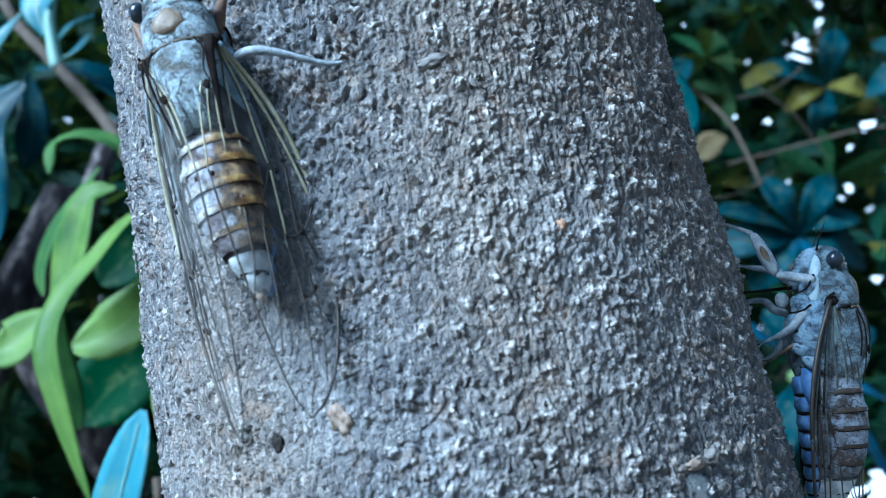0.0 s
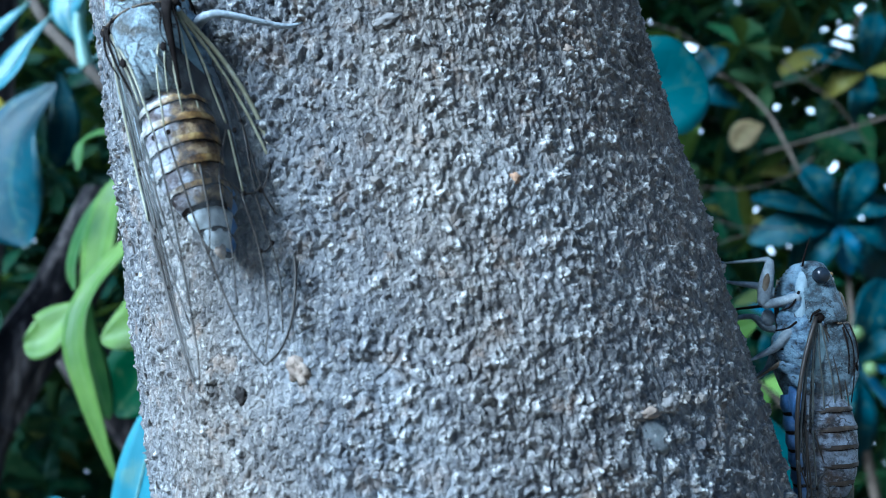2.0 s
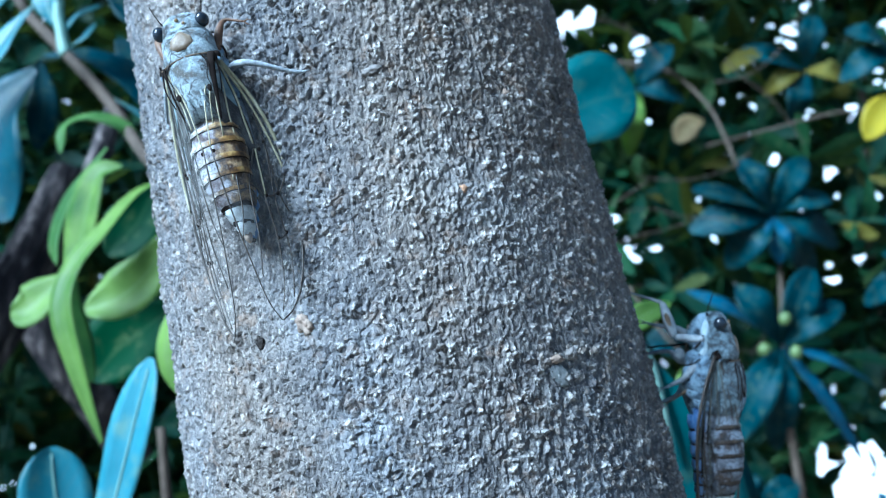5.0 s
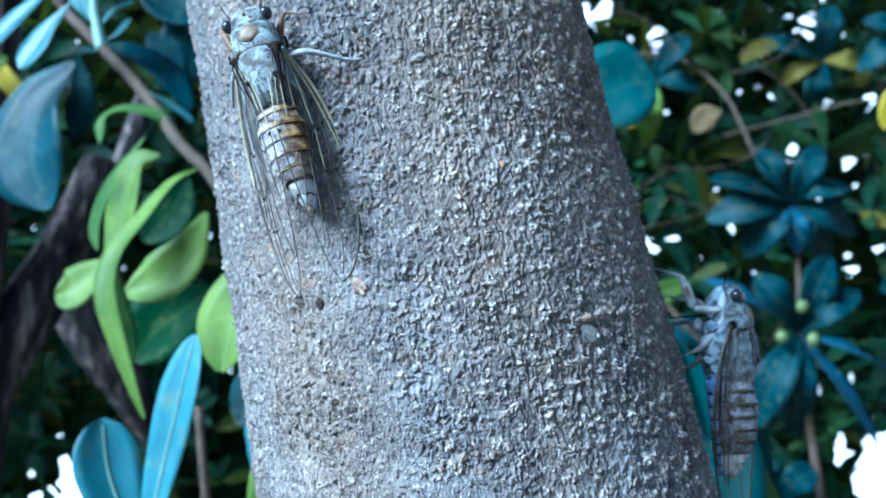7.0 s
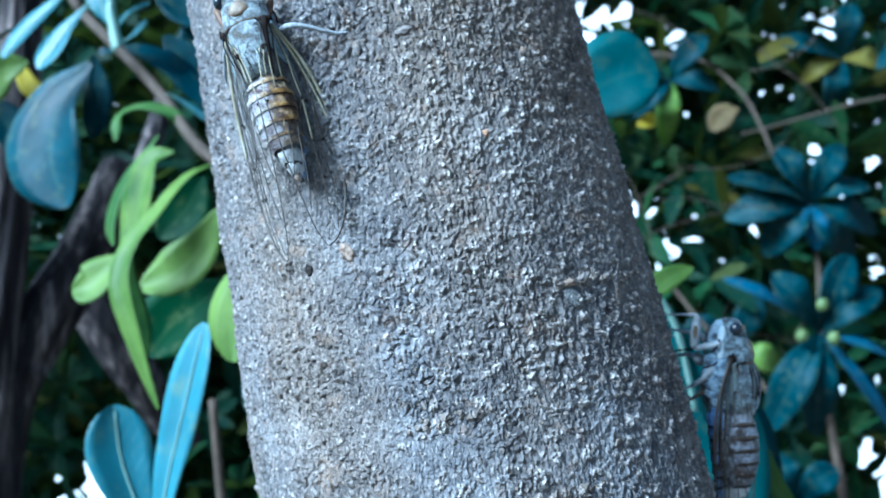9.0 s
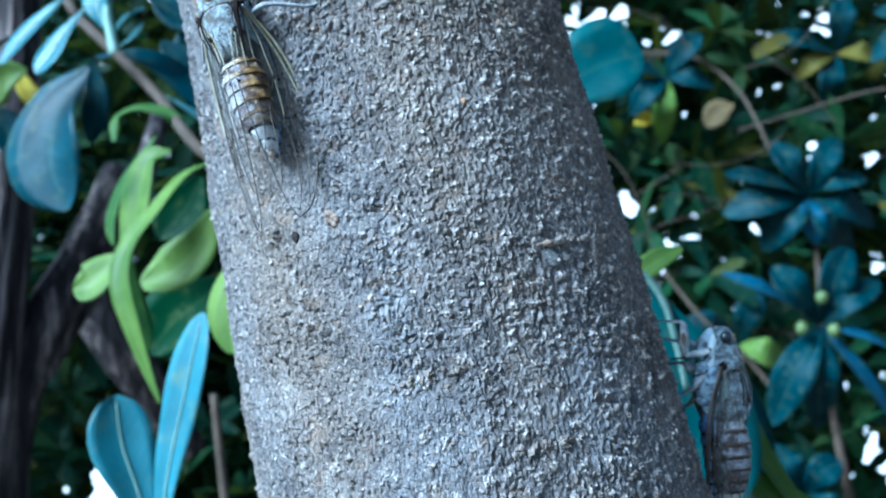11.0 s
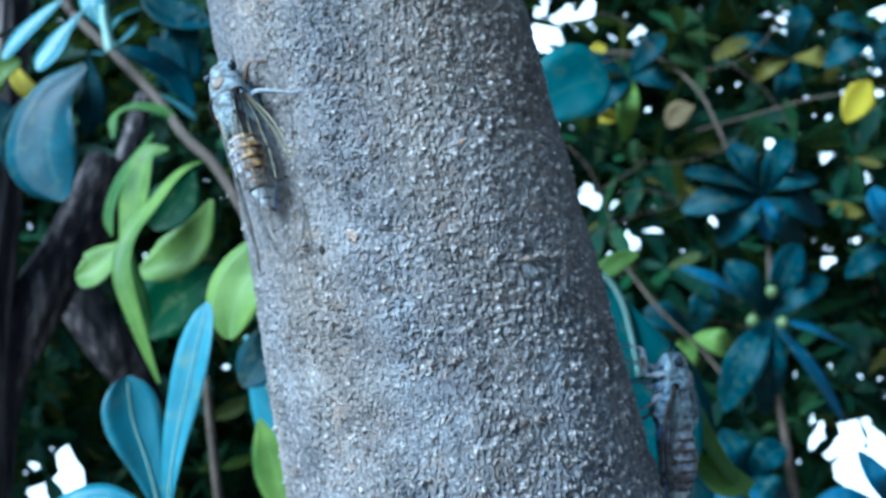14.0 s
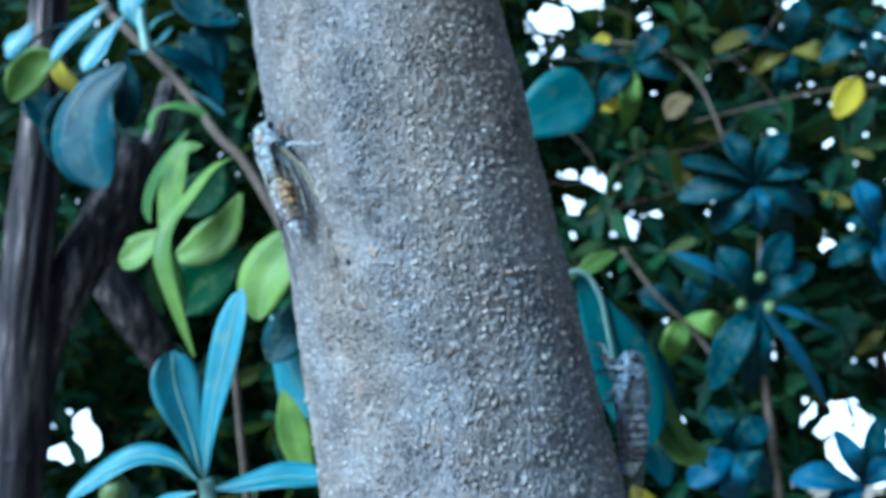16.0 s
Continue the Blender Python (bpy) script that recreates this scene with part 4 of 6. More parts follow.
def hung(name, c, mat, pts, radii, label):
    """A leg whose own origin is its hip, so that it can swing there."""
    hip = Vector(pts[0])
    ob = leg(name, c, mat, [Vector(p) - hip for p in pts], radii, label)
    ob.location = hip * 0.001
    return ob


def leg_set(c, front, middle, hind, brown=False):
    a = hung("front_leg", c, LEG_BROWN if brown else LEG, front, (0.42, 0.62, 0.5, 0.2, 0.14), "thick spined front leg")
    b = hung("middle_leg", c, LEG, middle, (0.45, 0.5, 0.36, 0.24, 0.14), "slender grey middle leg")
    d = hung("hind_leg", c, LEG, hind, (0.45, 0.5, 0.36, 0.24, 0.14), "slender grey hind leg")
    return a, b, d


cicada_a = cicada("silver-grey cicada with amber-banded abdomen clinging to bark", (3, -1), (1.5, 0.95), VEIN_PALE, VEIN_PALE, BAND, TERGITE, SHELL, (7.0, 5.3, 3.2, 0.78, 0.6, 0.9), 1.0)
right_legs = leg_set(cicada_a,
                     [(2.4, 9.6, 1.6), (3.1, 9.6, 2.9), (3.9, 11.8, 2.6), (4.7, 13.4, 1.6), (6.9, 12.3, 1.6)],
                     [(2.6, 6.6, 0.8), (4.6, 6.1, 3.3), (6.8, 5.2, 4.1), (11.2, 3.2, 1.9), (13.2, 3.2, 1.1)],
                     [(2.4, 3.6, 0.4), (3.4, 1.4, 1.0), (3.0, -5.0, -0.6), (2.9, -11.4, -1.5), (3.0, -14.4, -2.4)], True)
left_legs = leg_set(cicada_a,
                    [(-2.4, 10.6, 1.2), (-3.8, 11.4, 0.8), (-4.6, 14.0, 0.4), (-5.2, 16.0, -1.3), (-5.4, 17.0, -2.1)],
                    [(-2.6, 7.4, 0.8), (-4.2, 8.2, 0.8), (-5.4, 7.6, 0.0), (-6.8, 5.8, -2.2), (-7.2, 5.0, -2.9)],
                    [(-2.4, 4.2, 0.6), (-3.8, 3.6, 1.0), (-4.6, 1.4, 0.6), (-5.6, -2.0, -1.6), (-5.8, -3.4, -2.2)], True)
cicada_b = cicada("grey cicada tinted skylight blue crawling backwards on the shaded bark", (-3, -2), (0.58, 0.6), VEIN_DARK, VEIN_MID, EDGE_DULL, TERGITE_DULL, SHELL_BLUE, (7.9, 3.9, 3.7, 0.48, 0.85, 0.2), 1.05)
hung("middle_leg", cicada_b, LEG, [(-3.0, 7.0, 1.6), (-3.4, 6.2, 0.6), (-3.5, 5.1, -0.6), (-3.4, 4.3, -2.4), (-3.3, 3.9, -3.6)], (0.55, 0.6, 0.46, 0.26, 0.1), "tapered grey middle leg")
hung("hind_leg", cicada_b, SHELL_BROWN, [(-2.8, 3.6, 0.6), (-3.0, 3.2, -0.6), (-3.0, 2.6, -1.8), (-2.9, 1.9, -3.2)], (0.3, 0.26, 0.16, 0.1), "thin dark hind leg")
# the near front leg: thigh, swollen shin and thin foot, each turning about its own joint
HIP, KNEE = Vector((-3.0, 10.3, 2.7)), Vector((-0.3, 1.0, -4.0))
SHIN_TIP, FOOT_TIP = Vector((0, 4.9, -1.9)), Vector((0.6, 2.3, -4.3))
front_leg = leg("front_leg", cicada_b, LEG, [(0, 0, 0), KNEE * 0.5, KNEE], (0.62, 0.55, 0.5), "raised front leg", False)
front_leg.location = HIP * 0.001
shin = leg("shin", front_leg, LEG, [(0, 0, 0), SHIN_TIP * 0.2, SHIN_TIP * 0.5, SHIN_TIP * 0.8, SHIN_TIP], (0.45, 0.72, 0.8, 0.6, 0.36), "swollen spined shin", False)
shin.location = KNEE * 0.001
hollow = ball("shin_hollow", (0, 0, 0), (0.35, 1.25, 0.4), SHELL_BROWN, shin, "dark hollow in the shin", 12)
hollow.matrix_basis = pose(-0.00052, 0.0023, -0.0009, -21, 0, 0)
foot = leg("foot", front_leg, LEG, [(0, 0, 0), FOOT_TIP * 0.3, FOOT_TIP * 0.65, FOOT_TIP], (0.32, 0.22, 0.17, 0.1), "thin jointed foot")
foot.location = (KNEE + SHIN_TIP) * 0.001
# the far front leg folded under the breast
ball("folded_thigh", (-1.6, 8.5, -0.9), (0.6, 0.95, 0.75), LEG, cicada_b, "folded thigh under the breast", 12)
tube("far_foot", [Vector(p) * 0.001 for p in ((-1.0, 9.9, 0.4), (-0.6, 9.9, -1.7), (-0.2, 9.9, -5.6))], 0.00024, 0.00012, DARK_BAND, cicada_b, "thin dark foot", 4, 6)
leg_set(cicada_b,
        [(2.6, 10.4, 1.2), (2.6, 11.4, 0.2), (2.4, 12.4, -1.2), (2.2, 13.2, -4.2), (2.0, 13.6, -5.4)],
        [(2.8, 7.2, 0.8), (4.4, 7.8, -1.2), (4.6, 9.2, -2.6), (4.2, 9.0, -6.0), (3.8, 8.8, -7.4)],
        [(2.6, 4.0, 0.6), (4.2, 4.6, -0.6), (4.4, 2.6, -2.0), (4.0, 1.6, -4.6), (3.6, 1.2, -5.6)])


# ---- foliage ----
def shrub(label):
    ob = new("shrub")
    return tagged(ob, label, "shrub")


def leaf(parent, pts, width, mat, face=(0, -1, 0.4), label=""):
    """A leathery leaf along a curved line: wide beyond the middle, folded at its rib, thin but solid, with a raised rib."""
    line = smooth_line(pts, 7)
    face = Vector(face).normalized()
    n, cols = len(line), 6
    bm = bmesh.new()
    place = bm.loops.layers.uv.new("leaf")
    spot = {}
    top, low = [], []
    for i, p in enumerate(line):
        s = i / (n - 1)
        d = (line[min(i + 1, n - 1)] - line[max(i - 1, 0)]).normalized()
        side = d.cross(face)
        side = side.normalized() if side.length > 1e-3 else d.orthogonal().normalized()
        up = side.cross(d)
        w = width * 0.5 * (0.1 + 0.92 * math.sin(math.pi * min(1.0, s ** (1.9 if mat in (LEAF_BLUE, LEAF_TEAL) else 1.25))) ** (0.6 if mat in (LEAF_BLUE, LEAF_TEAL) else 0.75) if s < 0.985 else 0.12)
        a, b = [], []
        for k in range(cols + 1):
            q = 2 * k / cols - 1
            wave = 0.05 * width * noise.noise(Vector((p.x * 60 + q, p.y * 60, p.z * 60 + s)))
            v = p + side * (q * w) + up * (0.22 * w * abs(q) ** 1.4 + wave * abs(q))
            a.append(bm.verts.new(v))
            b.append(bm.verts.new(v - up * 0.00035))
            spot[a[-1]] = spot[b[-1]] = (k / cols, s)
        top.append(a)
        low.append(b)
    for i in range(n - 1):
        for k in range(cols):
            bm.faces.new((top[i][k], top[i][k + 1], top[i + 1][k + 1], top[i + 1][k]))
            bm.faces.new((low[i][k], low[i + 1][k], low[i + 1][k + 1], low[i][k + 1]))
        for k in (0, cols):
            bm.faces.new((top[i][k], top[i + 1][k], low[i + 1][k], low[i][k]))
    bmesh.ops.recalc_face_normals(bm, faces=bm.faces[:])
    for f in bm.faces:
        for lp in f.loops:
            lp[place].uv = spot[lp.vert]
    ob = part("leaf", bm, mat, parent, label)
    if mat is LEAF_BLUE:
        tube("midrib", [p + face * 0.0003 for p in line[:-1]], width * 0.014 + 0.00015, width * 0.006 + 0.0001, RIB, ob, "raised midrib", 1, 6)
    return ob


# ---- the shrub close behind the trunk ----
near_shrub = shrub("leafy evergreen shrub with waxy blue-green leaves")
leaf(near_shrub, [(-0.0778, 0.1000, 1.2232), (-0.0762, 0.1000, 1.2449), (-0.0717, 0.1000, 1.2691), (-0.0673, 0.1000, 1.2911)], 0.0128, LEAF_BLUE, face=(-0.35, -1, 0.5))
leaf(near_shrub, [(-0.0791, 0.1000, 1.2247), (-0.0840, 0.1000, 1.2408), (-0.0893, 0.1000, 1.2547), (-0.0918, 0.1000, 1.2683)], 0.0172, LEAF_BLUE, face=(0.35, -1, 0.45))
leaf(near_shrub, [(-0.0772, 0.0900, 1.2242), (-0.0876, 0.0900, 1.2311), (-0.1013, 0.0900, 1.2309), (-0.1219, 0.0900, 1.2172)], 0.0121, LEAF_BLUE, face=(0, -0.6, 1))
leaf(near_shrub, [(-0.0757, 0.1000, 1.2197), (-0.0641, 0.1000, 1.2219), (-0.0502, 0.1000, 1.2246), (-0.0322, 0.1000, 1.2243)], 0.0128, LEAF_BLUE, face=(0.1, -0.7, 1))
leaf(near_shrub, [(-0.0747, 0.0800, 1.2220), (-0.0821, 0.0800, 1.2195), (-0.0913, 0.0800, 1.2157)], 0.0075, LEAF_BLUE, face=(0, -0.6, 1))
ball("bud", (-106.0, 90.0, 1220.7), (5.2, 5.2, 5.8), FRUIT, near_shrub, "pale green bud")
tube("stem", [(-0.0776, 0.1000, 1.2236), (-0.0754, 0.1000, 1.2135), (-0.0700, 0.1000, 1.1942), (-0.0627, 0.1000, 1.1378)], 0.0026, 0.0032, RIB, near_shrub, "green shoot")
tube("stem", [(-0.0670, 0.1200, 1.1298), (-0.0619, 0.1200, 1.0534), (-0.0570, 0.1200, 0.9286)], 0.0016, 0.0033, TWIG, near_shrub, "")
leaf(near_shrub, [(-0.0510, 0.1500, 1.2928), (-0.0587, 0.1500, 1.2762), (-0.0664, 0.1500, 1.2645)], 0.0187, LEAF_DARK, face=(-0.3, -1, 0.2))
leaf(near_shrub, [(-0.0679, 0.1600, 1.2835), (-0.0574, 0.1600, 1.2597), (-0.0473, 0.1600, 1.2410)], 0.0203, LEAF_BLUE, face=(-0.5, -1, 0.1))
leaf(near_shrub, [(-0.0602, 0.1500, 1.2530), (-0.0550, 0.1500, 1.2371), (-0.0485, 0.1500, 1.2167)], 0.0139, LEAF_LIGHT, face=(-0.2, -1, 0.1))
tube("stem", [(-0.0930, 0.2000, 1.2687), (-0.0881, 0.2000, 1.2323), (-0.0828, 0.2000, 1.1965)], 0.0016, 0.0021, TWIG, near_shrub, "")

# ---- the drooping branch with curled young leaves ----
branch_shrub = shrub("overhanging branch with curled light-green young leaves")
tube("branch", [(-0.1812, 0.2600, 1.4514), (-0.1529, 0.2400, 1.4242), (-0.1264, 0.2200, 1.3973), (-0.1020, 0.1900, 1.3687), (-0.0867, 0.1800, 1.3539), (-0.0689, 0.1700, 1.3275), (-0.0556, 0.1700, 1.3038)], 0.0025, 0.0022, TWIG, branch_shrub, "thin grey-brown branch")
tube("branch", [(-0.1812, 0.2600, 1.4514), (-0.2267, 0.3000, 1.5119), (-0.2865, 0.3400, 1.6076)], 0.0025, 0.0038, TWIG, branch_shrub, "")
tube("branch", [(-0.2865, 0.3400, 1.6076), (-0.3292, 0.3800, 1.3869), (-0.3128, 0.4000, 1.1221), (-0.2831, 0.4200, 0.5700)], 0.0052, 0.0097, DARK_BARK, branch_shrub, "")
leaf(branch_shrub, [(-0.1074, 0.2000, 1.3710), (-0.1124, 0.2000, 1.3808), (-0.1250, 0.2000, 1.3850), (-0.1351, 0.2000, 1.3813), (-0.1365, 0.2000, 1.3710)], 0.0092, LEAF_YOUNG, face=(-0.3, -0.6, 0.9))
leaf(branch_shrub, [(-0.1189, 0.2000, 1.3733), (-0.1301, 0.2000, 1.3555), (-0.1354, 0.2000, 1.3389), (-0.1352, 0.2000, 1.3282)], 0.0122, LEAF_YOUNG, face=(-0.9, -0.8, 0.2))
leaf(branch_shrub, [(-0.1076, 0.1850, 1.3626), (-0.1161, 0.1850, 1.3595), (-0.1191, 0.1850, 1.3463), (-0.1211, 0.1850, 1.3337), (-0.1253, 0.1850, 1.3237)], 0.0151, LEAF_LIGHT, face=(-0.5, -1, 0.3))
leaf(branch_shrub, [(-0.0922, 0.1850, 1.3575), (-0.0997, 0.1780, 1.3509), (-0.1076, 0.1700, 1.3362), (-0.1141, 0.1650, 1.3238), (-0.1154, 0.1600, 1.3096), (-0.1097, 0.1580, 1.2920), (-0.0993, 0.1580, 1.2659)], 0.0099, LEAF_LIGHT, face=(-0.6, -1, 0.35))
leaf(branch_shrub, [(-0.1162, 0.1700, 1.3209), (-0.1168, 0.1700, 1.3107), (-0.1127, 0.1700, 1.2966), (-0.1080, 0.1700, 1.2847)], 0.0088, LEAF_YOUNG, face=(0.6, -1, 0.1))
leaf(branch_shrub, [(-0.0874, 0.1800, 1.3397), (-0.0941, 0.1800, 1.3240), (-0.1039, 0.1800, 1.3143), (-0.1162, 0.1800, 1.3092)], 0.0189, LEAF_LIGHT, face=(0.25, -1, 0.45))
leaf(branch_shrub, [(-0.1220, 0.1800, 1.3222), (-0.1288, 0.1800, 1.3159), (-0.1352, 0.1800, 1.3100), (-0.1414, 0.1800, 1.3087)], 0.0169, LEAF_LIGHT, face=(-0.2, -1, 0.35))
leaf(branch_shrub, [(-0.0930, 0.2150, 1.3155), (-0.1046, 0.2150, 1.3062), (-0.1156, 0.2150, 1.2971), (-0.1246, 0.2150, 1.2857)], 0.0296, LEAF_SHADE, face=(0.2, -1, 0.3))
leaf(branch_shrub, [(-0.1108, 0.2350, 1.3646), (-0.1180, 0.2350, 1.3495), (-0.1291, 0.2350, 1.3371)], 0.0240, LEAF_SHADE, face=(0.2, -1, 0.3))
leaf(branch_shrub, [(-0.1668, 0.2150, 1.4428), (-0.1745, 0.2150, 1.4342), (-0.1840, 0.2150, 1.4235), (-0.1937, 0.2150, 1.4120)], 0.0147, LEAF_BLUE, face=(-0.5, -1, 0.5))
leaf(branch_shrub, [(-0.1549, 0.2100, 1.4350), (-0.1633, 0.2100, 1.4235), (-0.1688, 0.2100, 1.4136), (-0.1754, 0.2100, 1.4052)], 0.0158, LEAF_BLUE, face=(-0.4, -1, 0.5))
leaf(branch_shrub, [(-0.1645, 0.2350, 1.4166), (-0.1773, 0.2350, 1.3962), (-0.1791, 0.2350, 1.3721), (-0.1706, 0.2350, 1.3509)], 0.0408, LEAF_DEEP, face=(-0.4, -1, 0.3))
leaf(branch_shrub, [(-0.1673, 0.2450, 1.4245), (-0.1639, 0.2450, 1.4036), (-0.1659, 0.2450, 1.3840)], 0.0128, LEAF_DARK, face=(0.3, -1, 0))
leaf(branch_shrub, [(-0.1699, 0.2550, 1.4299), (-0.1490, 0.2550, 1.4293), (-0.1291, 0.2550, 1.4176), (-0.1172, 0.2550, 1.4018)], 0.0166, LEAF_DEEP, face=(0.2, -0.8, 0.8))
# narrow bright leaf added as the highlight stripe below the deep blue leaf
leaf(branch_shrub, [(-0.1376, 0.2500, 1.4094), (-0.1290, 0.2500, 1.4046), (-0.1209, 0.2500, 1.3992), (-0.1144, 0.2500, 1.3933)], 0.0060, LEAF_BLUE, face=(0, -0.5, 1))
leaf(branch_shrub, [(-0.0503, 0.1400, 1.3211), (-0.0581, 0.1400, 1.3105), (-0.0668, 0.1400, 1.2965), (-0.0697, 0.1400, 1.2813)], 0.0242, LEAF_LIGHT, face=(-0.3, -1, 0.2))
leaf(branch_shrub, [(-0.1572, 0.2400, 1.4318), (-0.1508, 0.2400, 1.4413), (-0.1405, 0.2400, 1.4470)], 0.0078, LEAF_BLUE, face=(0, -0.6, 1))
leaf(branch_shrub, [(-0.1552, 0.2400, 1.4272), (-0.1473, 0.2400, 1.4314), (-0.1416, 0.2400, 1.4389)], 0.0066, LEAF_BLUE, face=(0, -0.6, 1))
leaf(branch_shrub, [(-0.1596, 0.2400, 1.4380), (-0.1633, 0.2400, 1.4504), (-0.1565, 0.2400, 1.4646), (-0.1417, 0.2400, 1.4727)], 0.0254, LEAF_BLUE, face=(-0.2, -1, 0.6))
tube("stem", [(-0.1538, 0.2400, 1.4242), (-0.1565, 0.2400, 1.4350), (-0.1586, 0.2400, 1.4474), (-0.1560, 0.2400, 1.4662)], 0.0027, 0.0018, RIB, branch_shrub, "pale green shoot")
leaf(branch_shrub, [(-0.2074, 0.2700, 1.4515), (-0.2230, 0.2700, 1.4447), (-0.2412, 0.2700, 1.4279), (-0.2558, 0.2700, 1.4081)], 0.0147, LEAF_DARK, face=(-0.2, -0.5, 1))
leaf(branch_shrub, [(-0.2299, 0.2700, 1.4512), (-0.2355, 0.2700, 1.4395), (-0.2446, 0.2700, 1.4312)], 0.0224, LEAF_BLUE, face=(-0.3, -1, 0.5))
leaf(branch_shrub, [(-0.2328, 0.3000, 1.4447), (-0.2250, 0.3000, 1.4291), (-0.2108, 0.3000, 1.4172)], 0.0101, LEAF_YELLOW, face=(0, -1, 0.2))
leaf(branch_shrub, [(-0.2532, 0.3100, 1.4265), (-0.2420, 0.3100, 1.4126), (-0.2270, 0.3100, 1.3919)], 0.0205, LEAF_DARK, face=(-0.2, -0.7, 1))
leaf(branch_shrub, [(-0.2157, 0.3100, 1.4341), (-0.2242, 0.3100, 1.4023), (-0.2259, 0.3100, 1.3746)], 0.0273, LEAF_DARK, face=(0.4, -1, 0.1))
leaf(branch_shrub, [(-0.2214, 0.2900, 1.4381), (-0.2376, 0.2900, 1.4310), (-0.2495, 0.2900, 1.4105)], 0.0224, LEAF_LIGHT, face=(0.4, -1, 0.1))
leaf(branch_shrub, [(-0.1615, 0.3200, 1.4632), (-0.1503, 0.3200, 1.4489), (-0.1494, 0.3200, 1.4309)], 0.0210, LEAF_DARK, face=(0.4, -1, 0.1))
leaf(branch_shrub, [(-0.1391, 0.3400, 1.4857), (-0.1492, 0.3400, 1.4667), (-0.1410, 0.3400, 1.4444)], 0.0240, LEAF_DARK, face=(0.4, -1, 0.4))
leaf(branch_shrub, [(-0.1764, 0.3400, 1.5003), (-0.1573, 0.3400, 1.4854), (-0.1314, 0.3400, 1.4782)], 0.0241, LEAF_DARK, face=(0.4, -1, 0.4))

# ---- dark stems of the next tree ----
def fluted(name, pts, r0, r1, mat, parent, label=""):
    """A stem of stringy bark: a tapered tube with deep wandering furrows along it."""
    line = smooth_line(pts, 14)
    n, sides = len(line), 44
    verts, faces = [], []
    for i, p in enumerate(line):
        d = (line[min(i + 1, n - 1)] - line[max(i - 1, 0)]).normalized()
        a = d.cross(Vector((0, 1, 0))).normalized()
        b = d.cross(a)
        r = r0 + (r1 - r0) * i / (n - 1)
        for k in range(sides):
            q = 2 * math.pi * k / sides
            furrow = abs(noise.noise(Vector((3.4 * math.cos(q) + i * 0.04, 3.4 * math.sin(q), i * 0.045 + r0 * 900))))
            rr = r * (0.86 + 0.3 * furrow + 0.12 * noise.noise(Vector((7 * math.cos(q), 7 * math.sin(q), i * 0.12))))
            verts.append(p + rr * (math.cos(q) * a + math.sin(q) * b))
    for i in range(n - 1):
        for k in range(sides):
            j = (k + 1) % sides
            faces.append((i * sides + k, i * sides + j, (i + 1) * sides + j, (i + 1) * sides + k))
    return child(name, from_arrays(name, verts, faces, mat), parent, label)


dark_tree = new("tree")
tagged(dark_tree, "dark multi-stemmed tree trunk in deep shade", "tree")
# the stems' deep shade is painted in FIBRE's near-black tones
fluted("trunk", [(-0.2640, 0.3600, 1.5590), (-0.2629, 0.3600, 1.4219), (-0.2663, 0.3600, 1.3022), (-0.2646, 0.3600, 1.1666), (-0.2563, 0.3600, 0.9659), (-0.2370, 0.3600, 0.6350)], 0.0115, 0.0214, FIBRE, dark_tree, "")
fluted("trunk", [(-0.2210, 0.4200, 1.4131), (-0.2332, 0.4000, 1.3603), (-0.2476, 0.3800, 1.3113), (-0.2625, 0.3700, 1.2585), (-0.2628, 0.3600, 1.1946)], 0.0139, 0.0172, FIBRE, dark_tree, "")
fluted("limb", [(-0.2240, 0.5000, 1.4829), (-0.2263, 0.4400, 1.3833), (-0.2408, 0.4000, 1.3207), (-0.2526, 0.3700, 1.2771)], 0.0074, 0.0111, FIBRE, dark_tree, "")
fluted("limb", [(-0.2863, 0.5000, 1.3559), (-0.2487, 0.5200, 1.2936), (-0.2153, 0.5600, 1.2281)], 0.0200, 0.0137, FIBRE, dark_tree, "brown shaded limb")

# ---- leaves behind the second cicada ----
side_shrub = shrub("shrub twig with broad teal leaves behind the trunk")
leaf(side_shrub, [(0.0257, 0.1000, 1.3471), (0.0371, 0.1000, 1.3547), (0.0496, 0.1000, 1.3613), (0.0605, 0.1000, 1.3636)], 0.0267, LEAF_TEAL, face=(0.35, -1, 0.35))
leaf(side_shrub, [(0.0524, 0.0900, 1.2991), (0.0603, 0.0900, 1.2829), (0.0700, 0.0900, 1.2635), (0.0776, 0.0900, 1.2386)], 0.0220, LEAF_TEAL, face=(-0.4, -1, 0.25))
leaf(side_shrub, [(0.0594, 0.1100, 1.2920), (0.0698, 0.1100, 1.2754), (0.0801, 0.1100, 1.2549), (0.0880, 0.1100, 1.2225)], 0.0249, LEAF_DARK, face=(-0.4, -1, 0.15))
leaf(side_shrub, [(0.0791, 0.0950, 1.2754), (0.0819, 0.0950, 1.2596), (0.0887, 0.0950, 1.2441), (0.0983, 0.0950, 1.2307)], 0.0059, LEAF_LIGHT, face=(0.5, -1, 0.2))
leaf(side_shrub, [(0.0788, 0.0950, 1.2478), (0.0857, 0.0950, 1.2401), (0.0915, 0.0950, 1.2363), (0.0994, 0.0950, 1.2355)], 0.0114, LEAF_LIGHT, face=(0.1, -1, 0.6))
leaf(side_shrub, [(0.0517, 0.1000, 1.2974), (0.0569, 0.1000, 1.3000), (0.0620, 0.1000, 1.3034), (0.0685, 0.1000, 1.3063)], 0.0070, LEAF_LIGHT, face=(0.2, -1, 0.6))
leaf(side_shrub, [(0.0737, 0.1000, 1.2237), (0.0776, 0.1000, 1.2160), (0.0835, 0.1000, 1.2045)], 0.0119, LEAF_YELLOW, face=(0.2, -1, 0.6))
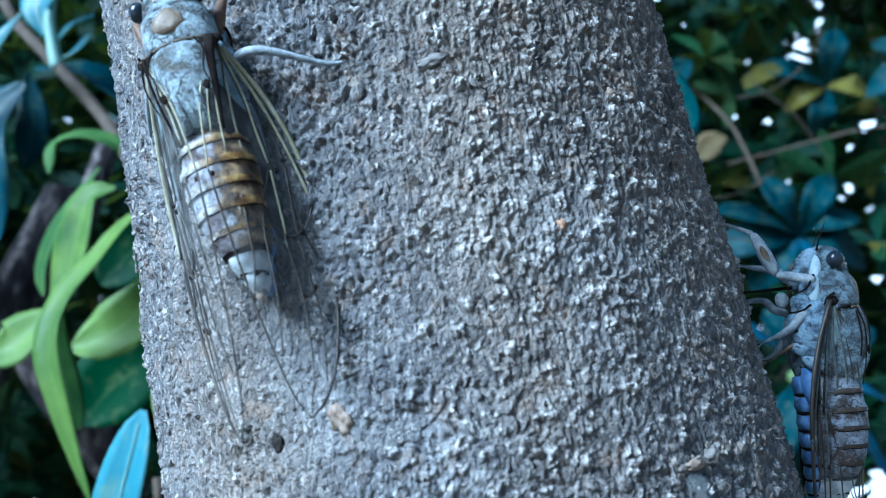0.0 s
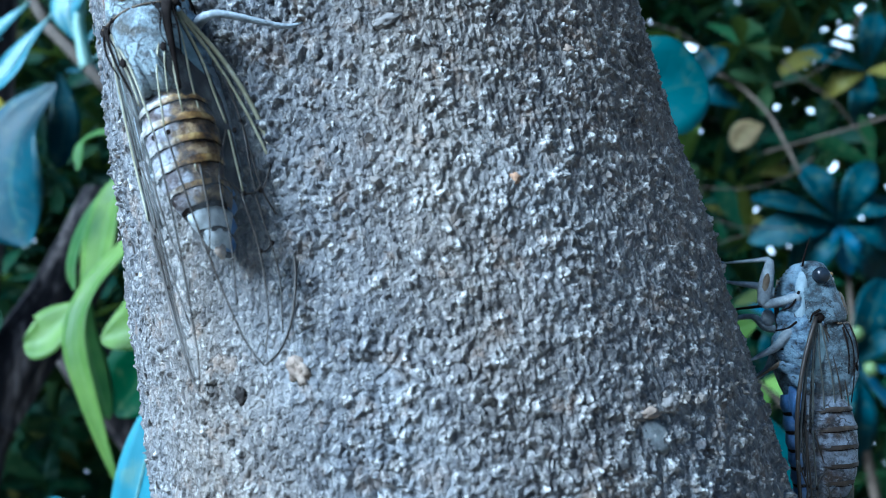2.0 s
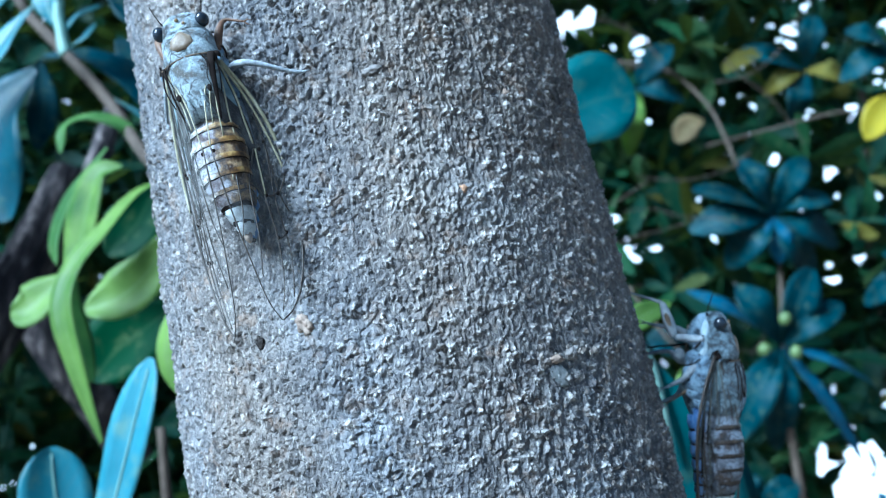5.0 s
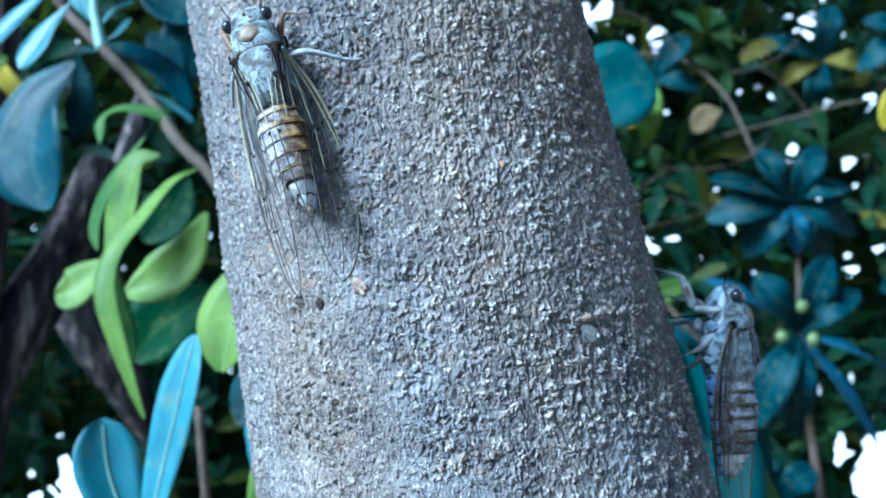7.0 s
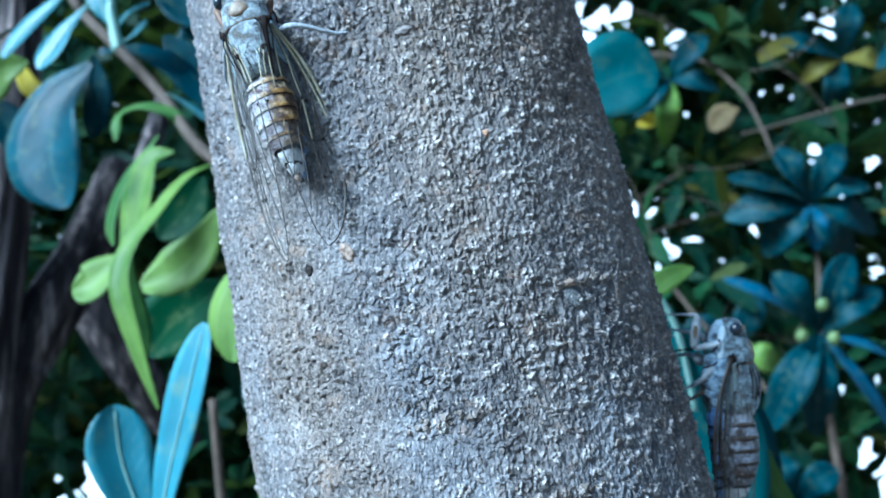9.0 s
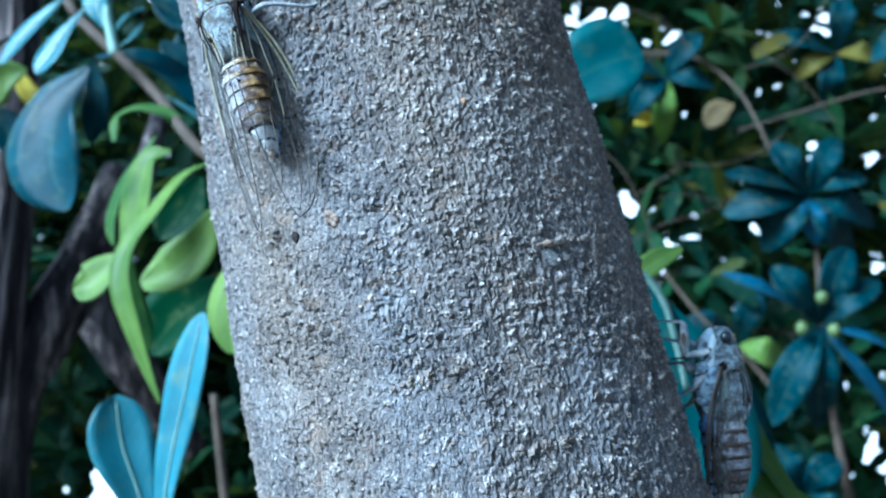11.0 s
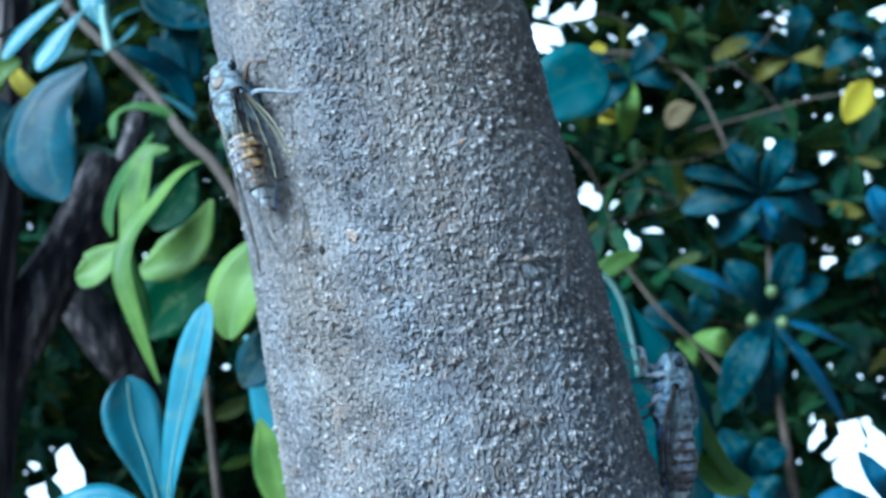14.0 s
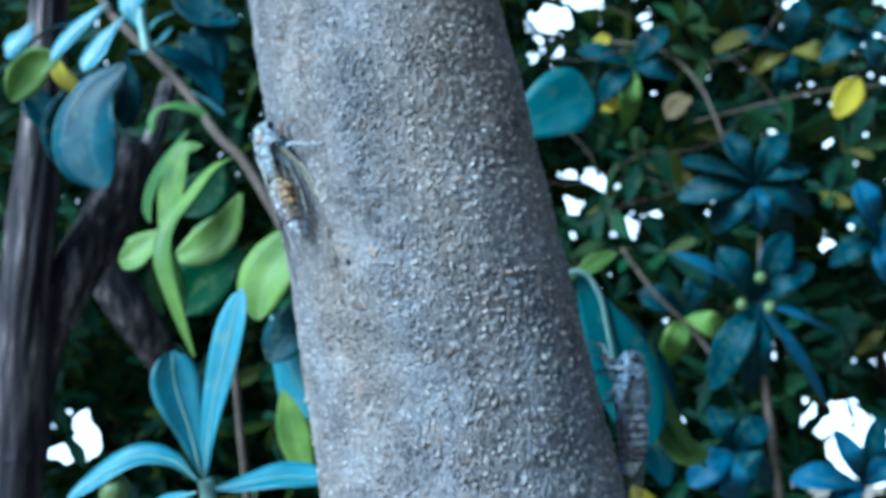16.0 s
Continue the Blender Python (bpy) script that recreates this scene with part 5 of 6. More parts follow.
tube("stem", [(0.0452, 0.0880, 1.2964), (0.0541, 0.0880, 1.2981), (0.0600, 0.0880, 1.2907), (0.0629, 0.0880, 1.2790), (0.0648, 0.0880, 1.2673)], 0.0012, 0.0008, RIB, side_shrub, "pale green leaf stalk")
tube("stem", [(0.0466, 0.1000, 1.2974), (0.0376, 0.1000, 1.2748), (0.0419, 0.1000, 1.1961), (0.0430, 0.1000, 0.9182)], 0.0016, 0.0029, TWIG, side_shrub, "")
tube("stem", [(0.0466, 0.1000, 1.2974), (0.0353, 0.1000, 1.3158), (0.0268, 0.1000, 1.3450)], 0.0012, 0.0010, TWIG, side_shrub, "")

# ---- the fruiting shrub farther back ----
fruit_shrub = shrub("evergreen shrub with whorled dark leaves and green fruits")
# LEAF_FAR and LEAF_DARK put two depths of shade into these leaves' colour
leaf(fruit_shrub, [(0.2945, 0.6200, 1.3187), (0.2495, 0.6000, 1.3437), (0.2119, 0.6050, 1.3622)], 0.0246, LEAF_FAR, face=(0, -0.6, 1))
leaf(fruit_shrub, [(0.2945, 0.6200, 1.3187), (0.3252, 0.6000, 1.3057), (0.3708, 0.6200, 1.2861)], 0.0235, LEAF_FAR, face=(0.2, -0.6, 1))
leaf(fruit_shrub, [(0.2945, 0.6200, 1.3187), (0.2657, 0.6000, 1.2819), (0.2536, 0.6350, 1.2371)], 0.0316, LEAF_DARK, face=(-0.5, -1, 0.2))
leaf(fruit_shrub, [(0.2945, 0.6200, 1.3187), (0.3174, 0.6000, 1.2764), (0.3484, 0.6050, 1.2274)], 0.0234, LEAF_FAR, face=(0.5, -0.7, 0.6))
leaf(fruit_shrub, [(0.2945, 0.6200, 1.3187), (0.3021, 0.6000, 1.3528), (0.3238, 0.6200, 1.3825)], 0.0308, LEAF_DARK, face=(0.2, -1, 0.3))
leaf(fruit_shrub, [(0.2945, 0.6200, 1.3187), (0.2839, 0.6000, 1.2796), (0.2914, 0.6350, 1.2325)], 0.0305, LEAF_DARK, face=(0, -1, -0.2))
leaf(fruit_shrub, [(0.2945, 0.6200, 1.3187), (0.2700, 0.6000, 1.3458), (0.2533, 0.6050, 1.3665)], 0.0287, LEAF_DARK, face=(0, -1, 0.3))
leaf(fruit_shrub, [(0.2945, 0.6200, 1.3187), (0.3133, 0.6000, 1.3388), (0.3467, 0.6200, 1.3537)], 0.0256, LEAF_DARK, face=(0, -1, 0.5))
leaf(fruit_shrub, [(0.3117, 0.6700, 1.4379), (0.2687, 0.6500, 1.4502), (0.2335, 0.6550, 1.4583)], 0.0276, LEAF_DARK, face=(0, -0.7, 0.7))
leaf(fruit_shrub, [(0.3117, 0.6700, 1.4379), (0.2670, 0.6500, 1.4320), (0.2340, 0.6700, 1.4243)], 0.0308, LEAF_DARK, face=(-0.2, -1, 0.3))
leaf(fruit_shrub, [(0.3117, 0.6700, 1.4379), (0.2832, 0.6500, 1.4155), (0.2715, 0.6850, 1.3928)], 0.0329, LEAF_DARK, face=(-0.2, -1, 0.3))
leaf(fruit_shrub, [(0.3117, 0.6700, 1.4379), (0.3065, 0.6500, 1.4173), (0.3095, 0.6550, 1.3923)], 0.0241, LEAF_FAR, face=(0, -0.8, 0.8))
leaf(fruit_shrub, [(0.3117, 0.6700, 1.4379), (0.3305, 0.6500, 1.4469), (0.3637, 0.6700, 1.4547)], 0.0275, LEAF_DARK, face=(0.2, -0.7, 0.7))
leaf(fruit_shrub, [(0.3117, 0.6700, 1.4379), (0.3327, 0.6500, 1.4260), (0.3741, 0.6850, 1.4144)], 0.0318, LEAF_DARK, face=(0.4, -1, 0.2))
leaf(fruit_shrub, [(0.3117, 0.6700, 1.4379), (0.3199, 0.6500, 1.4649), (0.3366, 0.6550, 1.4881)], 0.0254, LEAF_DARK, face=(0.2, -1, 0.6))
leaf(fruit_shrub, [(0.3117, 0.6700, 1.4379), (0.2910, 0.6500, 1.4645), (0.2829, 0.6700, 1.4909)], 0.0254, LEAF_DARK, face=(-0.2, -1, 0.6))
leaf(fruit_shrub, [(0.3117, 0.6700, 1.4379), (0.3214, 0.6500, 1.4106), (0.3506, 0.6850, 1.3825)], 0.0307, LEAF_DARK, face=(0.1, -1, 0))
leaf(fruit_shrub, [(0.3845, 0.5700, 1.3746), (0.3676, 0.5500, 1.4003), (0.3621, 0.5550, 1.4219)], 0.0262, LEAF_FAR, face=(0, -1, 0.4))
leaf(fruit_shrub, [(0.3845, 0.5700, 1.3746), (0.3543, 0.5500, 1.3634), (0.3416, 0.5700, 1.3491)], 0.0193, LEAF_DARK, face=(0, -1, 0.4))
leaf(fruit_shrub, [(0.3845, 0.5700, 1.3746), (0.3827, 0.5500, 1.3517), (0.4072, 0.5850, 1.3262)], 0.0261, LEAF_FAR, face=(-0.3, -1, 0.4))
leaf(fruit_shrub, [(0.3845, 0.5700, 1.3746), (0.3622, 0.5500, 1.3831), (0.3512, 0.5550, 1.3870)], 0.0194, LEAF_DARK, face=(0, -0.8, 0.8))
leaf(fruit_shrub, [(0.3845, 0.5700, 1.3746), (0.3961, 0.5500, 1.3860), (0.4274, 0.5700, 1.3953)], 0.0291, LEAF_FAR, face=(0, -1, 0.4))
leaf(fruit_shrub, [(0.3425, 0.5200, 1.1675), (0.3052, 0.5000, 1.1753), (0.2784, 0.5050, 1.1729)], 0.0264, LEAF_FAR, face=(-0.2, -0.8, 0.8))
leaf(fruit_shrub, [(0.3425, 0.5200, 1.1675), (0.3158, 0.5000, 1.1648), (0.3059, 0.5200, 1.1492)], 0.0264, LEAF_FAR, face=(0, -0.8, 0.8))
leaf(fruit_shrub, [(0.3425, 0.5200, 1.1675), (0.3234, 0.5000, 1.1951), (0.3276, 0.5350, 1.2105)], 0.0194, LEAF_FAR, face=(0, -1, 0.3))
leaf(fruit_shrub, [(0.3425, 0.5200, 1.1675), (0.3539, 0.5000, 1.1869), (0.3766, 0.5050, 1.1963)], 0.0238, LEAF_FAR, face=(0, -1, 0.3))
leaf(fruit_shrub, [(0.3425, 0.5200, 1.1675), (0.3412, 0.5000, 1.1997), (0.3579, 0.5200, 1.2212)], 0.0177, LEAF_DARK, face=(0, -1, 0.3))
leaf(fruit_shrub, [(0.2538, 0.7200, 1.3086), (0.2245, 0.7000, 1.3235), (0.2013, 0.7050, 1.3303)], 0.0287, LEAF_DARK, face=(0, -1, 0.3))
leaf(fruit_shrub, [(0.2538, 0.7200, 1.3086), (0.2700, 0.7000, 1.3013), (0.2972, 0.7200, 1.2861)], 0.0263, LEAF_LIGHT, face=(0, -1, 0.3))
leaf(fruit_shrub, [(0.2538, 0.7200, 1.3086), (0.2384, 0.7000, 1.2866), (0.2364, 0.7350, 1.2559)], 0.0263, LEAF_LIGHT, face=(0, -1, 0.3))
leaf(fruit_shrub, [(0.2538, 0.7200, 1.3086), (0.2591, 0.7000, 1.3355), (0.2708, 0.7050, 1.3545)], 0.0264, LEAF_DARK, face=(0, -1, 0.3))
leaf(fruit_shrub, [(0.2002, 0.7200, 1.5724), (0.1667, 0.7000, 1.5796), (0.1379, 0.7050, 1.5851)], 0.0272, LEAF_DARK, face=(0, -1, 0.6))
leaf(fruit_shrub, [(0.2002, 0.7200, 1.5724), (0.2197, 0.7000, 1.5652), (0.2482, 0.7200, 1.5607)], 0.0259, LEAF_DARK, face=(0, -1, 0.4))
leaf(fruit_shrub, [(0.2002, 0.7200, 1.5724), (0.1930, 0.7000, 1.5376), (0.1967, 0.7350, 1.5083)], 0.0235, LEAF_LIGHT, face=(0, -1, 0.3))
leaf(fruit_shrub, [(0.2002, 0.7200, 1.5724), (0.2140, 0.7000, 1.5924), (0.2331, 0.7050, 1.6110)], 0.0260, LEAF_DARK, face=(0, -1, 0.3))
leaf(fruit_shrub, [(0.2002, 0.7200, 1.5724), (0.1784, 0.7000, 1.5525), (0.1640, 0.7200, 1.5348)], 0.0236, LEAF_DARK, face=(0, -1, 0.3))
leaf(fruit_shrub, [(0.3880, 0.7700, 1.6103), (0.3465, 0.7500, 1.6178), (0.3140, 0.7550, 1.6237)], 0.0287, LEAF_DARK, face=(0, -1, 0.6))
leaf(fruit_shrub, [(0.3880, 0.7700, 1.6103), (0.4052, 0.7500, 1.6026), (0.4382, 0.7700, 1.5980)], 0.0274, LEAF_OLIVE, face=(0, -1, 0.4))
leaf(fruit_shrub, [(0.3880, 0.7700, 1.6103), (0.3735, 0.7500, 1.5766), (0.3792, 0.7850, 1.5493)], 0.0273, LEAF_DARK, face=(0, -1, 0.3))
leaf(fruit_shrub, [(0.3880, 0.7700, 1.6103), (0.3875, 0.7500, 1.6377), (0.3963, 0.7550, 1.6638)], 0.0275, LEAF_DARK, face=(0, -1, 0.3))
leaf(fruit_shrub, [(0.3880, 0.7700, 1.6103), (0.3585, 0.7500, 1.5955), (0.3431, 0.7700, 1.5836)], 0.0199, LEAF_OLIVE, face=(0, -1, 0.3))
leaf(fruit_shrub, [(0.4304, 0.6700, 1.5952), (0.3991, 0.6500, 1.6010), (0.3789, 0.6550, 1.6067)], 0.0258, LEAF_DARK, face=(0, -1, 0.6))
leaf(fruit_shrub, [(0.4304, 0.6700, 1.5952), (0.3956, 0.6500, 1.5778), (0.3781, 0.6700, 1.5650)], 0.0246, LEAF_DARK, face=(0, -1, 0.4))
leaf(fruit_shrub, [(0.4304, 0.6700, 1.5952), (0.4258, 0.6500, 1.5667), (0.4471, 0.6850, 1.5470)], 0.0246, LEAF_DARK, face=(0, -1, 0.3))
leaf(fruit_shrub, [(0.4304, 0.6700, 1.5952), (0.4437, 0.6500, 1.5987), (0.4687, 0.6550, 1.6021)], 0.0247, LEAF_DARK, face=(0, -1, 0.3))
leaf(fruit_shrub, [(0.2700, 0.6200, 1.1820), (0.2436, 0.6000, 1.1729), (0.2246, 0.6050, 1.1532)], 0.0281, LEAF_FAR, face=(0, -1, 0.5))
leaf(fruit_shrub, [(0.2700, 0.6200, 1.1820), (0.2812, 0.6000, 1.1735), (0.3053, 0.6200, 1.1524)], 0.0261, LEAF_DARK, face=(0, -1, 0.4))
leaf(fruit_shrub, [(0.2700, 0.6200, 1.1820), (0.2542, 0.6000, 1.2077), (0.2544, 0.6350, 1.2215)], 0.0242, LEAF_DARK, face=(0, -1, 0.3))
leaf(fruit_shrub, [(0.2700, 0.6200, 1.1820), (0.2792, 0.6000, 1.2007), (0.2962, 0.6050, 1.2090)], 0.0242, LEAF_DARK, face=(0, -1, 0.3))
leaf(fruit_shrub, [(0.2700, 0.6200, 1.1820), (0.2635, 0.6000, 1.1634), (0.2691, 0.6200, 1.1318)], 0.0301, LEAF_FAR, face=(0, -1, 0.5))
ball("fruit", (290.3, 600.0, 1339.7), (5.1, 5.1, 5.6), FRUIT, fruit_shrub, "round green fruit")
ball("fruit", (272.4, 600.0, 1314.8), (5.1, 5.1, 5.6), FRUIT, fruit_shrub, "round green fruit")
ball("fruit", (297.9, 600.0, 1312.7), (5.1, 5.1, 5.6), FRUIT, fruit_shrub, "round green fruit")
ball("fruit", (333.2, 650.0, 1380.9), (4.9, 4.9, 5.4), FRUIT, fruit_shrub, "round green fruit")
leaf(fruit_shrub, [(0.3684, 0.5600, 1.5152), (0.3595, 0.5600, 1.5012), (0.3454, 0.5600, 1.4791)], 0.0259, LEAF_YELLOW, face=(0, -1, 0.2))
leaf(fruit_shrub, [(0.2360, 0.6200, 1.5111), (0.2226, 0.6200, 1.5054), (0.2117, 0.6200, 1.4915)], 0.0215, LEAF_DRY, face=(0, -1, 0.2))
leaf(fruit_shrub, [(0.1669, 0.7200, 1.5257), (0.1759, 0.7200, 1.5301), (0.1891, 0.7200, 1.5321)], 0.0156, LEAF_YELLOW, face=(0, -1, 0.2))
leaf(fruit_shrub, [(0.1581, 0.7200, 1.5998), (0.1672, 0.7200, 1.6018), (0.1762, 0.7200, 1.6056)], 0.0145, LEAF_YELLOW, face=(0, -1, 0.2))
leaf(fruit_shrub, [(0.3946, 0.7200, 1.4410), (0.4121, 0.7200, 1.4323), (0.4297, 0.7200, 1.4295)], 0.0178, LEAF_OLIVE, face=(0, -1, 0.4))
tube("branch", [(0.1691, 0.7500, 1.6102), (0.2245, 0.7200, 1.5945), (0.2607, 0.7000, 1.5548), (0.2731, 0.6800, 1.5136), (0.2769, 0.6600, 1.4798)], 0.0019, 0.0016, TWIG, fruit_shrub, "")
tube("branch", [(0.2493, 0.6600, 1.4994), (0.2988, 0.6400, 1.5091), (0.3460, 0.6200, 1.5181), (0.3853, 0.6000, 1.5184), (0.4484, 0.6000, 1.5273)], 0.0009, 0.0012, TWIG, fruit_shrub, "")
tube("branch", [(0.1795, 0.6800, 1.3737), (0.2084, 0.6600, 1.3277), (0.2463, 0.6600, 1.2900), (0.2669, 0.6400, 1.2529)], 0.0017, 0.0017, TWIG, fruit_shrub, "")
tube("stem", [(0.2945, 0.6200, 1.3187), (0.2965, 0.6200, 1.2642), (0.3099, 0.6200, 1.1325), (0.3225, 0.6200, 0.8448), (0.3177, 0.6200, 0.4931)], 0.0021, 0.0063, TWIG, fruit_shrub, "")
tube("stem", [(0.3117, 0.6700, 1.4379), (0.3109, 0.6600, 1.3790), (0.2945, 0.6200, 1.3187)], 0.0022, 0.0022, TWIG, fruit_shrub, "")
tube("stem", [(0.4484, 0.6000, 1.5273), (0.4485, 0.6000, 1.2870), (0.4126, 0.6200, 0.8929), (0.3784, 0.6200, 0.4943)], 0.0042, 0.0063, TWIG, fruit_shrub, "")
tube("twig", [(0.1885, 0.6286, 1.5634), (0.1627, 0.6286, 1.5579), (0.1374, 0.6286, 1.5507), (0.1113, 0.6286, 1.5513), (0.0859, 0.6286, 1.5575)], 0.0007, 0.0004, TWIG, fruit_shrub, "")
tube("twig", [(0.2848, 0.6479, 1.4902), (0.2625, 0.6479, 1.4748), (0.2371, 0.6479, 1.4667), (0.2108, 0.6479, 1.4647), (0.1847, 0.6479, 1.4684)], 0.0007, 0.0004, TWIG, fruit_shrub, "")
tube("twig", [(0.2333, 0.7344, 1.3361), (0.2592, 0.7344, 1.3249), (0.2874, 0.7344, 1.3217), (0.3152, 0.7344, 1.3164), (0.3419, 0.7344, 1.3078)], 0.0007, 0.0004, TWIG, fruit_shrub, "")
tube("twig", [(0.2795, 0.6912, 1.5926), (0.2990, 0.6912, 1.5725), (0.3211, 0.6912, 1.5555), (0.3373, 0.6912, 1.5328), (0.3522, 0.6912, 1.5093)], 0.0007, 0.0004, TWIG, fruit_shrub, "")
tube("twig", [(0.2728, 0.6410, 1.4258), (0.2472, 0.6410, 1.4301), (0.2212, 0.6410, 1.4308), (0.1960, 0.6410, 1.4372), (0.1699, 0.6410, 1.4352)], 0.0007, 0.0004, TWIG, fruit_shrub, "")
tube("twig", [(0.2273, 0.7496, 1.3831), (0.1982, 0.7496, 1.3811), (0.1701, 0.7496, 1.3729), (0.1425, 0.7496, 1.3631), (0.1175, 0.7496, 1.3478)], 0.0007, 0.0004, TWIG, fruit_shrub, "")
tube("twig", [(0.2487, 0.7376, 1.2781), (0.2758, 0.7376, 1.2875), (0.2995, 0.7376, 1.3040), (0.3174, 0.7376, 1.3268), (0.3310, 0.7376, 1.3526)], 0.0007, 0.0004, TWIG, fruit_shrub, "")
tube("twig", [(0.1875, 0.6256, 1.4588), (0.1659, 0.6256, 1.4441), (0.1426, 0.6256, 1.4326), (0.1173, 0.6256, 1.4279), (0.0919, 0.6256, 1.4314)], 0.0006, 0.0004, TWIG, fruit_shrub, "")
tube("twig", [(0.1279, 0.6734, 1.4883), (0.1461, 0.6734, 1.4679), (0.1572, 0.6734, 1.4429), (0.1660, 0.6734, 1.4171), (0.1690, 0.6734, 1.3900)], 0.0007, 0.0004, TWIG, fruit_shrub, "")
tube("twig", [(0.2615, 0.6631, 1.5601), (0.2882, 0.6631, 1.5664), (0.3115, 0.6631, 1.5815), (0.3295, 0.6631, 1.6034), (0.3423, 0.6631, 1.6289)], 0.0007, 0.0004, TWIG, fruit_shrub, "")
tube("twig", [(0.2093, 0.6470, 1.5727), (0.1921, 0.6470, 1.5936), (0.1694, 0.6470, 1.6079), (0.1434, 0.6470, 1.6144), (0.1165, 0.6470, 1.6144)], 0.0007, 0.0004, TWIG, fruit_shrub, "")
tube("twig", [(0.1298, 0.6359, 1.3885), (0.1531, 0.6359, 1.4002), (0.1767, 0.6359, 1.4115), (0.2019, 0.6359, 1.4181), (0.2267, 0.6359, 1.4263)], 0.0006, 0.0004, TWIG, fruit_shrub, "")

# ---- the hedge behind: masses of small leaves with gaps to the sky ----
GAPS = [(0.151, 1.732, 0.024), (0.191, 1.751, 0.014), (0.109, 1.691, 0.002), (0.193, 1.656, 0.006), (0.175, 1.506, 0.014), (0.211, 1.498, 0.014), (0.164, 1.459, 0.011), (0.179, 1.417, 0.009), (0.278, 1.468, 0.008), (0.271, 1.445, 0.006), (0.441, 1.565, 0.011), (0.530, 1.193, 0.020), (0.573, 1.153, 0.028), (0.539, 1.130, 0.015), (0.556, 1.087, 0.022), (-0.501, 1.128, 0.010), (-0.459, 1.129, 0.007), (-0.472, 1.154, 0.007), (-0.473, 1.176, 0.007), (-0.491, 1.209, 0.006), (-0.521, 1.151, 0.006), (0.512, 1.101, 0.016)]
_spots = random.Random(12)


def dappled(x, z, r):
    """One open place in the leaves as a scatter of small holes."""
    low = z < 1.22
    return [(x + _spots.gauss(0, 0.8 * r), z + _spots.gauss(0, 0.8 * r), r * _spots.uniform(0.12, 0.36)) for _ in range(9 if low else 6 if r > 0.009 else 2)]


GAPS = [hole for gap in GAPS for hole in dappled(*gap)]
GAPS += [(_spots.uniform(0.1, 0.64), _spots.uniform(1.04, 1.76), 0.001 + 0.004 * _spots.random() ** 2) for _ in range(115)]
GAPS += [(_spots.gauss(-0.49, 0.03), _spots.gauss(1.15, 0.035), 0.001 + 0.003 * _spots.random()) for _ in range(12)]


def hedge(name, count, x, y, z, length, seed, label):
    """One mass of leaves set in whorls round the twig ends, each leaf with a midrib fold and a bend; none hangs across the open gaps."""
    rng = np.random.default_rng(seed)
    per = 7
    heads = count // per
    c = np.stack([rng.uniform(*x, heads), rng.uniform(*y, heads), rng.uniform(*z, heads)], 1)
    # uneven outline: rounded ends, a bumpy top and front, domes side by side
    mid = (y[0] + y[1]) / 2
    c = c[c[:, 1] > y[0] + 0.05 * (1 + np.sin(7.3 * c[:, 0] + 2.1 * c[:, 2])) + 0.35 * np.clip(np.abs(c[:, 0]) - 0.6 * x[1], 0, 1)]
    bump = np.sin(c[:, 0] * 5.1 + 1.0) * 0.16 + np.sin(c[:, 0] * 11.7) * 0.09 + 0.1 * rng.normal(size=len(c))
    c = c[(np.abs(c[:, 0]) / x[1]) ** 3 + np.clip((c[:, 2] - 1.0) / (z[1] - 1.0), 0, 2) ** 4 + np.clip((c[:, 1] - mid) / (y[1] - mid), 0, 2) ** 3 < 1.0 + 2 * bump]
    axis = rng.normal(size=(len(c), 3)) * 0.55 + (0, -0.55, 0.65)
    axis /= np.linalg.norm(axis, axis=1)[:, None]
    one = np.cross(axis, rng.normal(size=(len(c), 3)))
    one /= np.linalg.norm(one, axis=1)[:, None]
    two = np.cross(axis, one)
    c, axis, one, two = (np.repeat(v, per, 0) for v in (c, axis, one, two))
    m = len(c)
    turn = np.tile(np.arange(per) * 2 * np.pi / per, m // per) + rng.normal(size=m) * 0.3
    open_by = np.radians(rng.uniform(40, 105, m))
    d = axis * np.cos(open_by)[:, None] + (one * np.cos(turn)[:, None] + two * np.sin(turn)[:, None]) * np.sin(open_by)[:, None]
    ln = length * rng.uniform(0.55, 1.25, m)
    keep = np.ones(m, bool)
    for part_way in (0.15, 0.6, 0.95):
        p = c + d * (ln * part_way)[:, None]
        k = (1.0 + 0.2) / (p[:, 1] + 0.2)
        px, pz = 0.008 + (p[:, 0] - 0.008) * k, 1.27 + (p[:, 2] - 1.27) * k
        for gx, gz, gr in GAPS:
            keep &= np.hypot(px - gx, pz - gz) > gr + 0.001 + 0.065 * ln * k
    c, axis, d, ln = c[keep], axis[keep], d[keep], ln[keep]
    m = len(c)
    side = np.cross(d, axis + rng.normal(size=(m, 3)) * 0.25)
    side /= np.linalg.norm(side, axis=1)[:, None]
    nrm = np.cross(side, d)
    bend = rng.uniform(-0.1, 0.4, m)
    s = np.array([0.0, 0.3, 0.62, 0.86, 1.0])
    wide = np.array([0.025, 0.1, 0.165, 0.12, 0.02])
    verts = []
    for a, w in zip(s, wide):
        line = c + d * (ln * a)[:, None] - nrm * (ln * bend * a * a)[:, None]
        for q in (-1, 0, 1):
            verts.append(line + side * (q * w * ln)[:, None] + nrm * (abs(q) * 0.3 * w * ln)[:, None])
    verts = np.stack(verts, 1).reshape(-1, 3)
    quad = np.array([(3 * i + j, 3 * i + j + 1, 3 * i + j + 4, 3 * i + j + 3) for i in range(4) for j in range(2)])
    faces = (quad[None] + (np.arange(m) * 15)[:, None, None]).reshape(-1, 4)
    return tagged(new(name, from_arrays(name, verts, faces, HEDGE)), label, "foliage", kind="stuff")


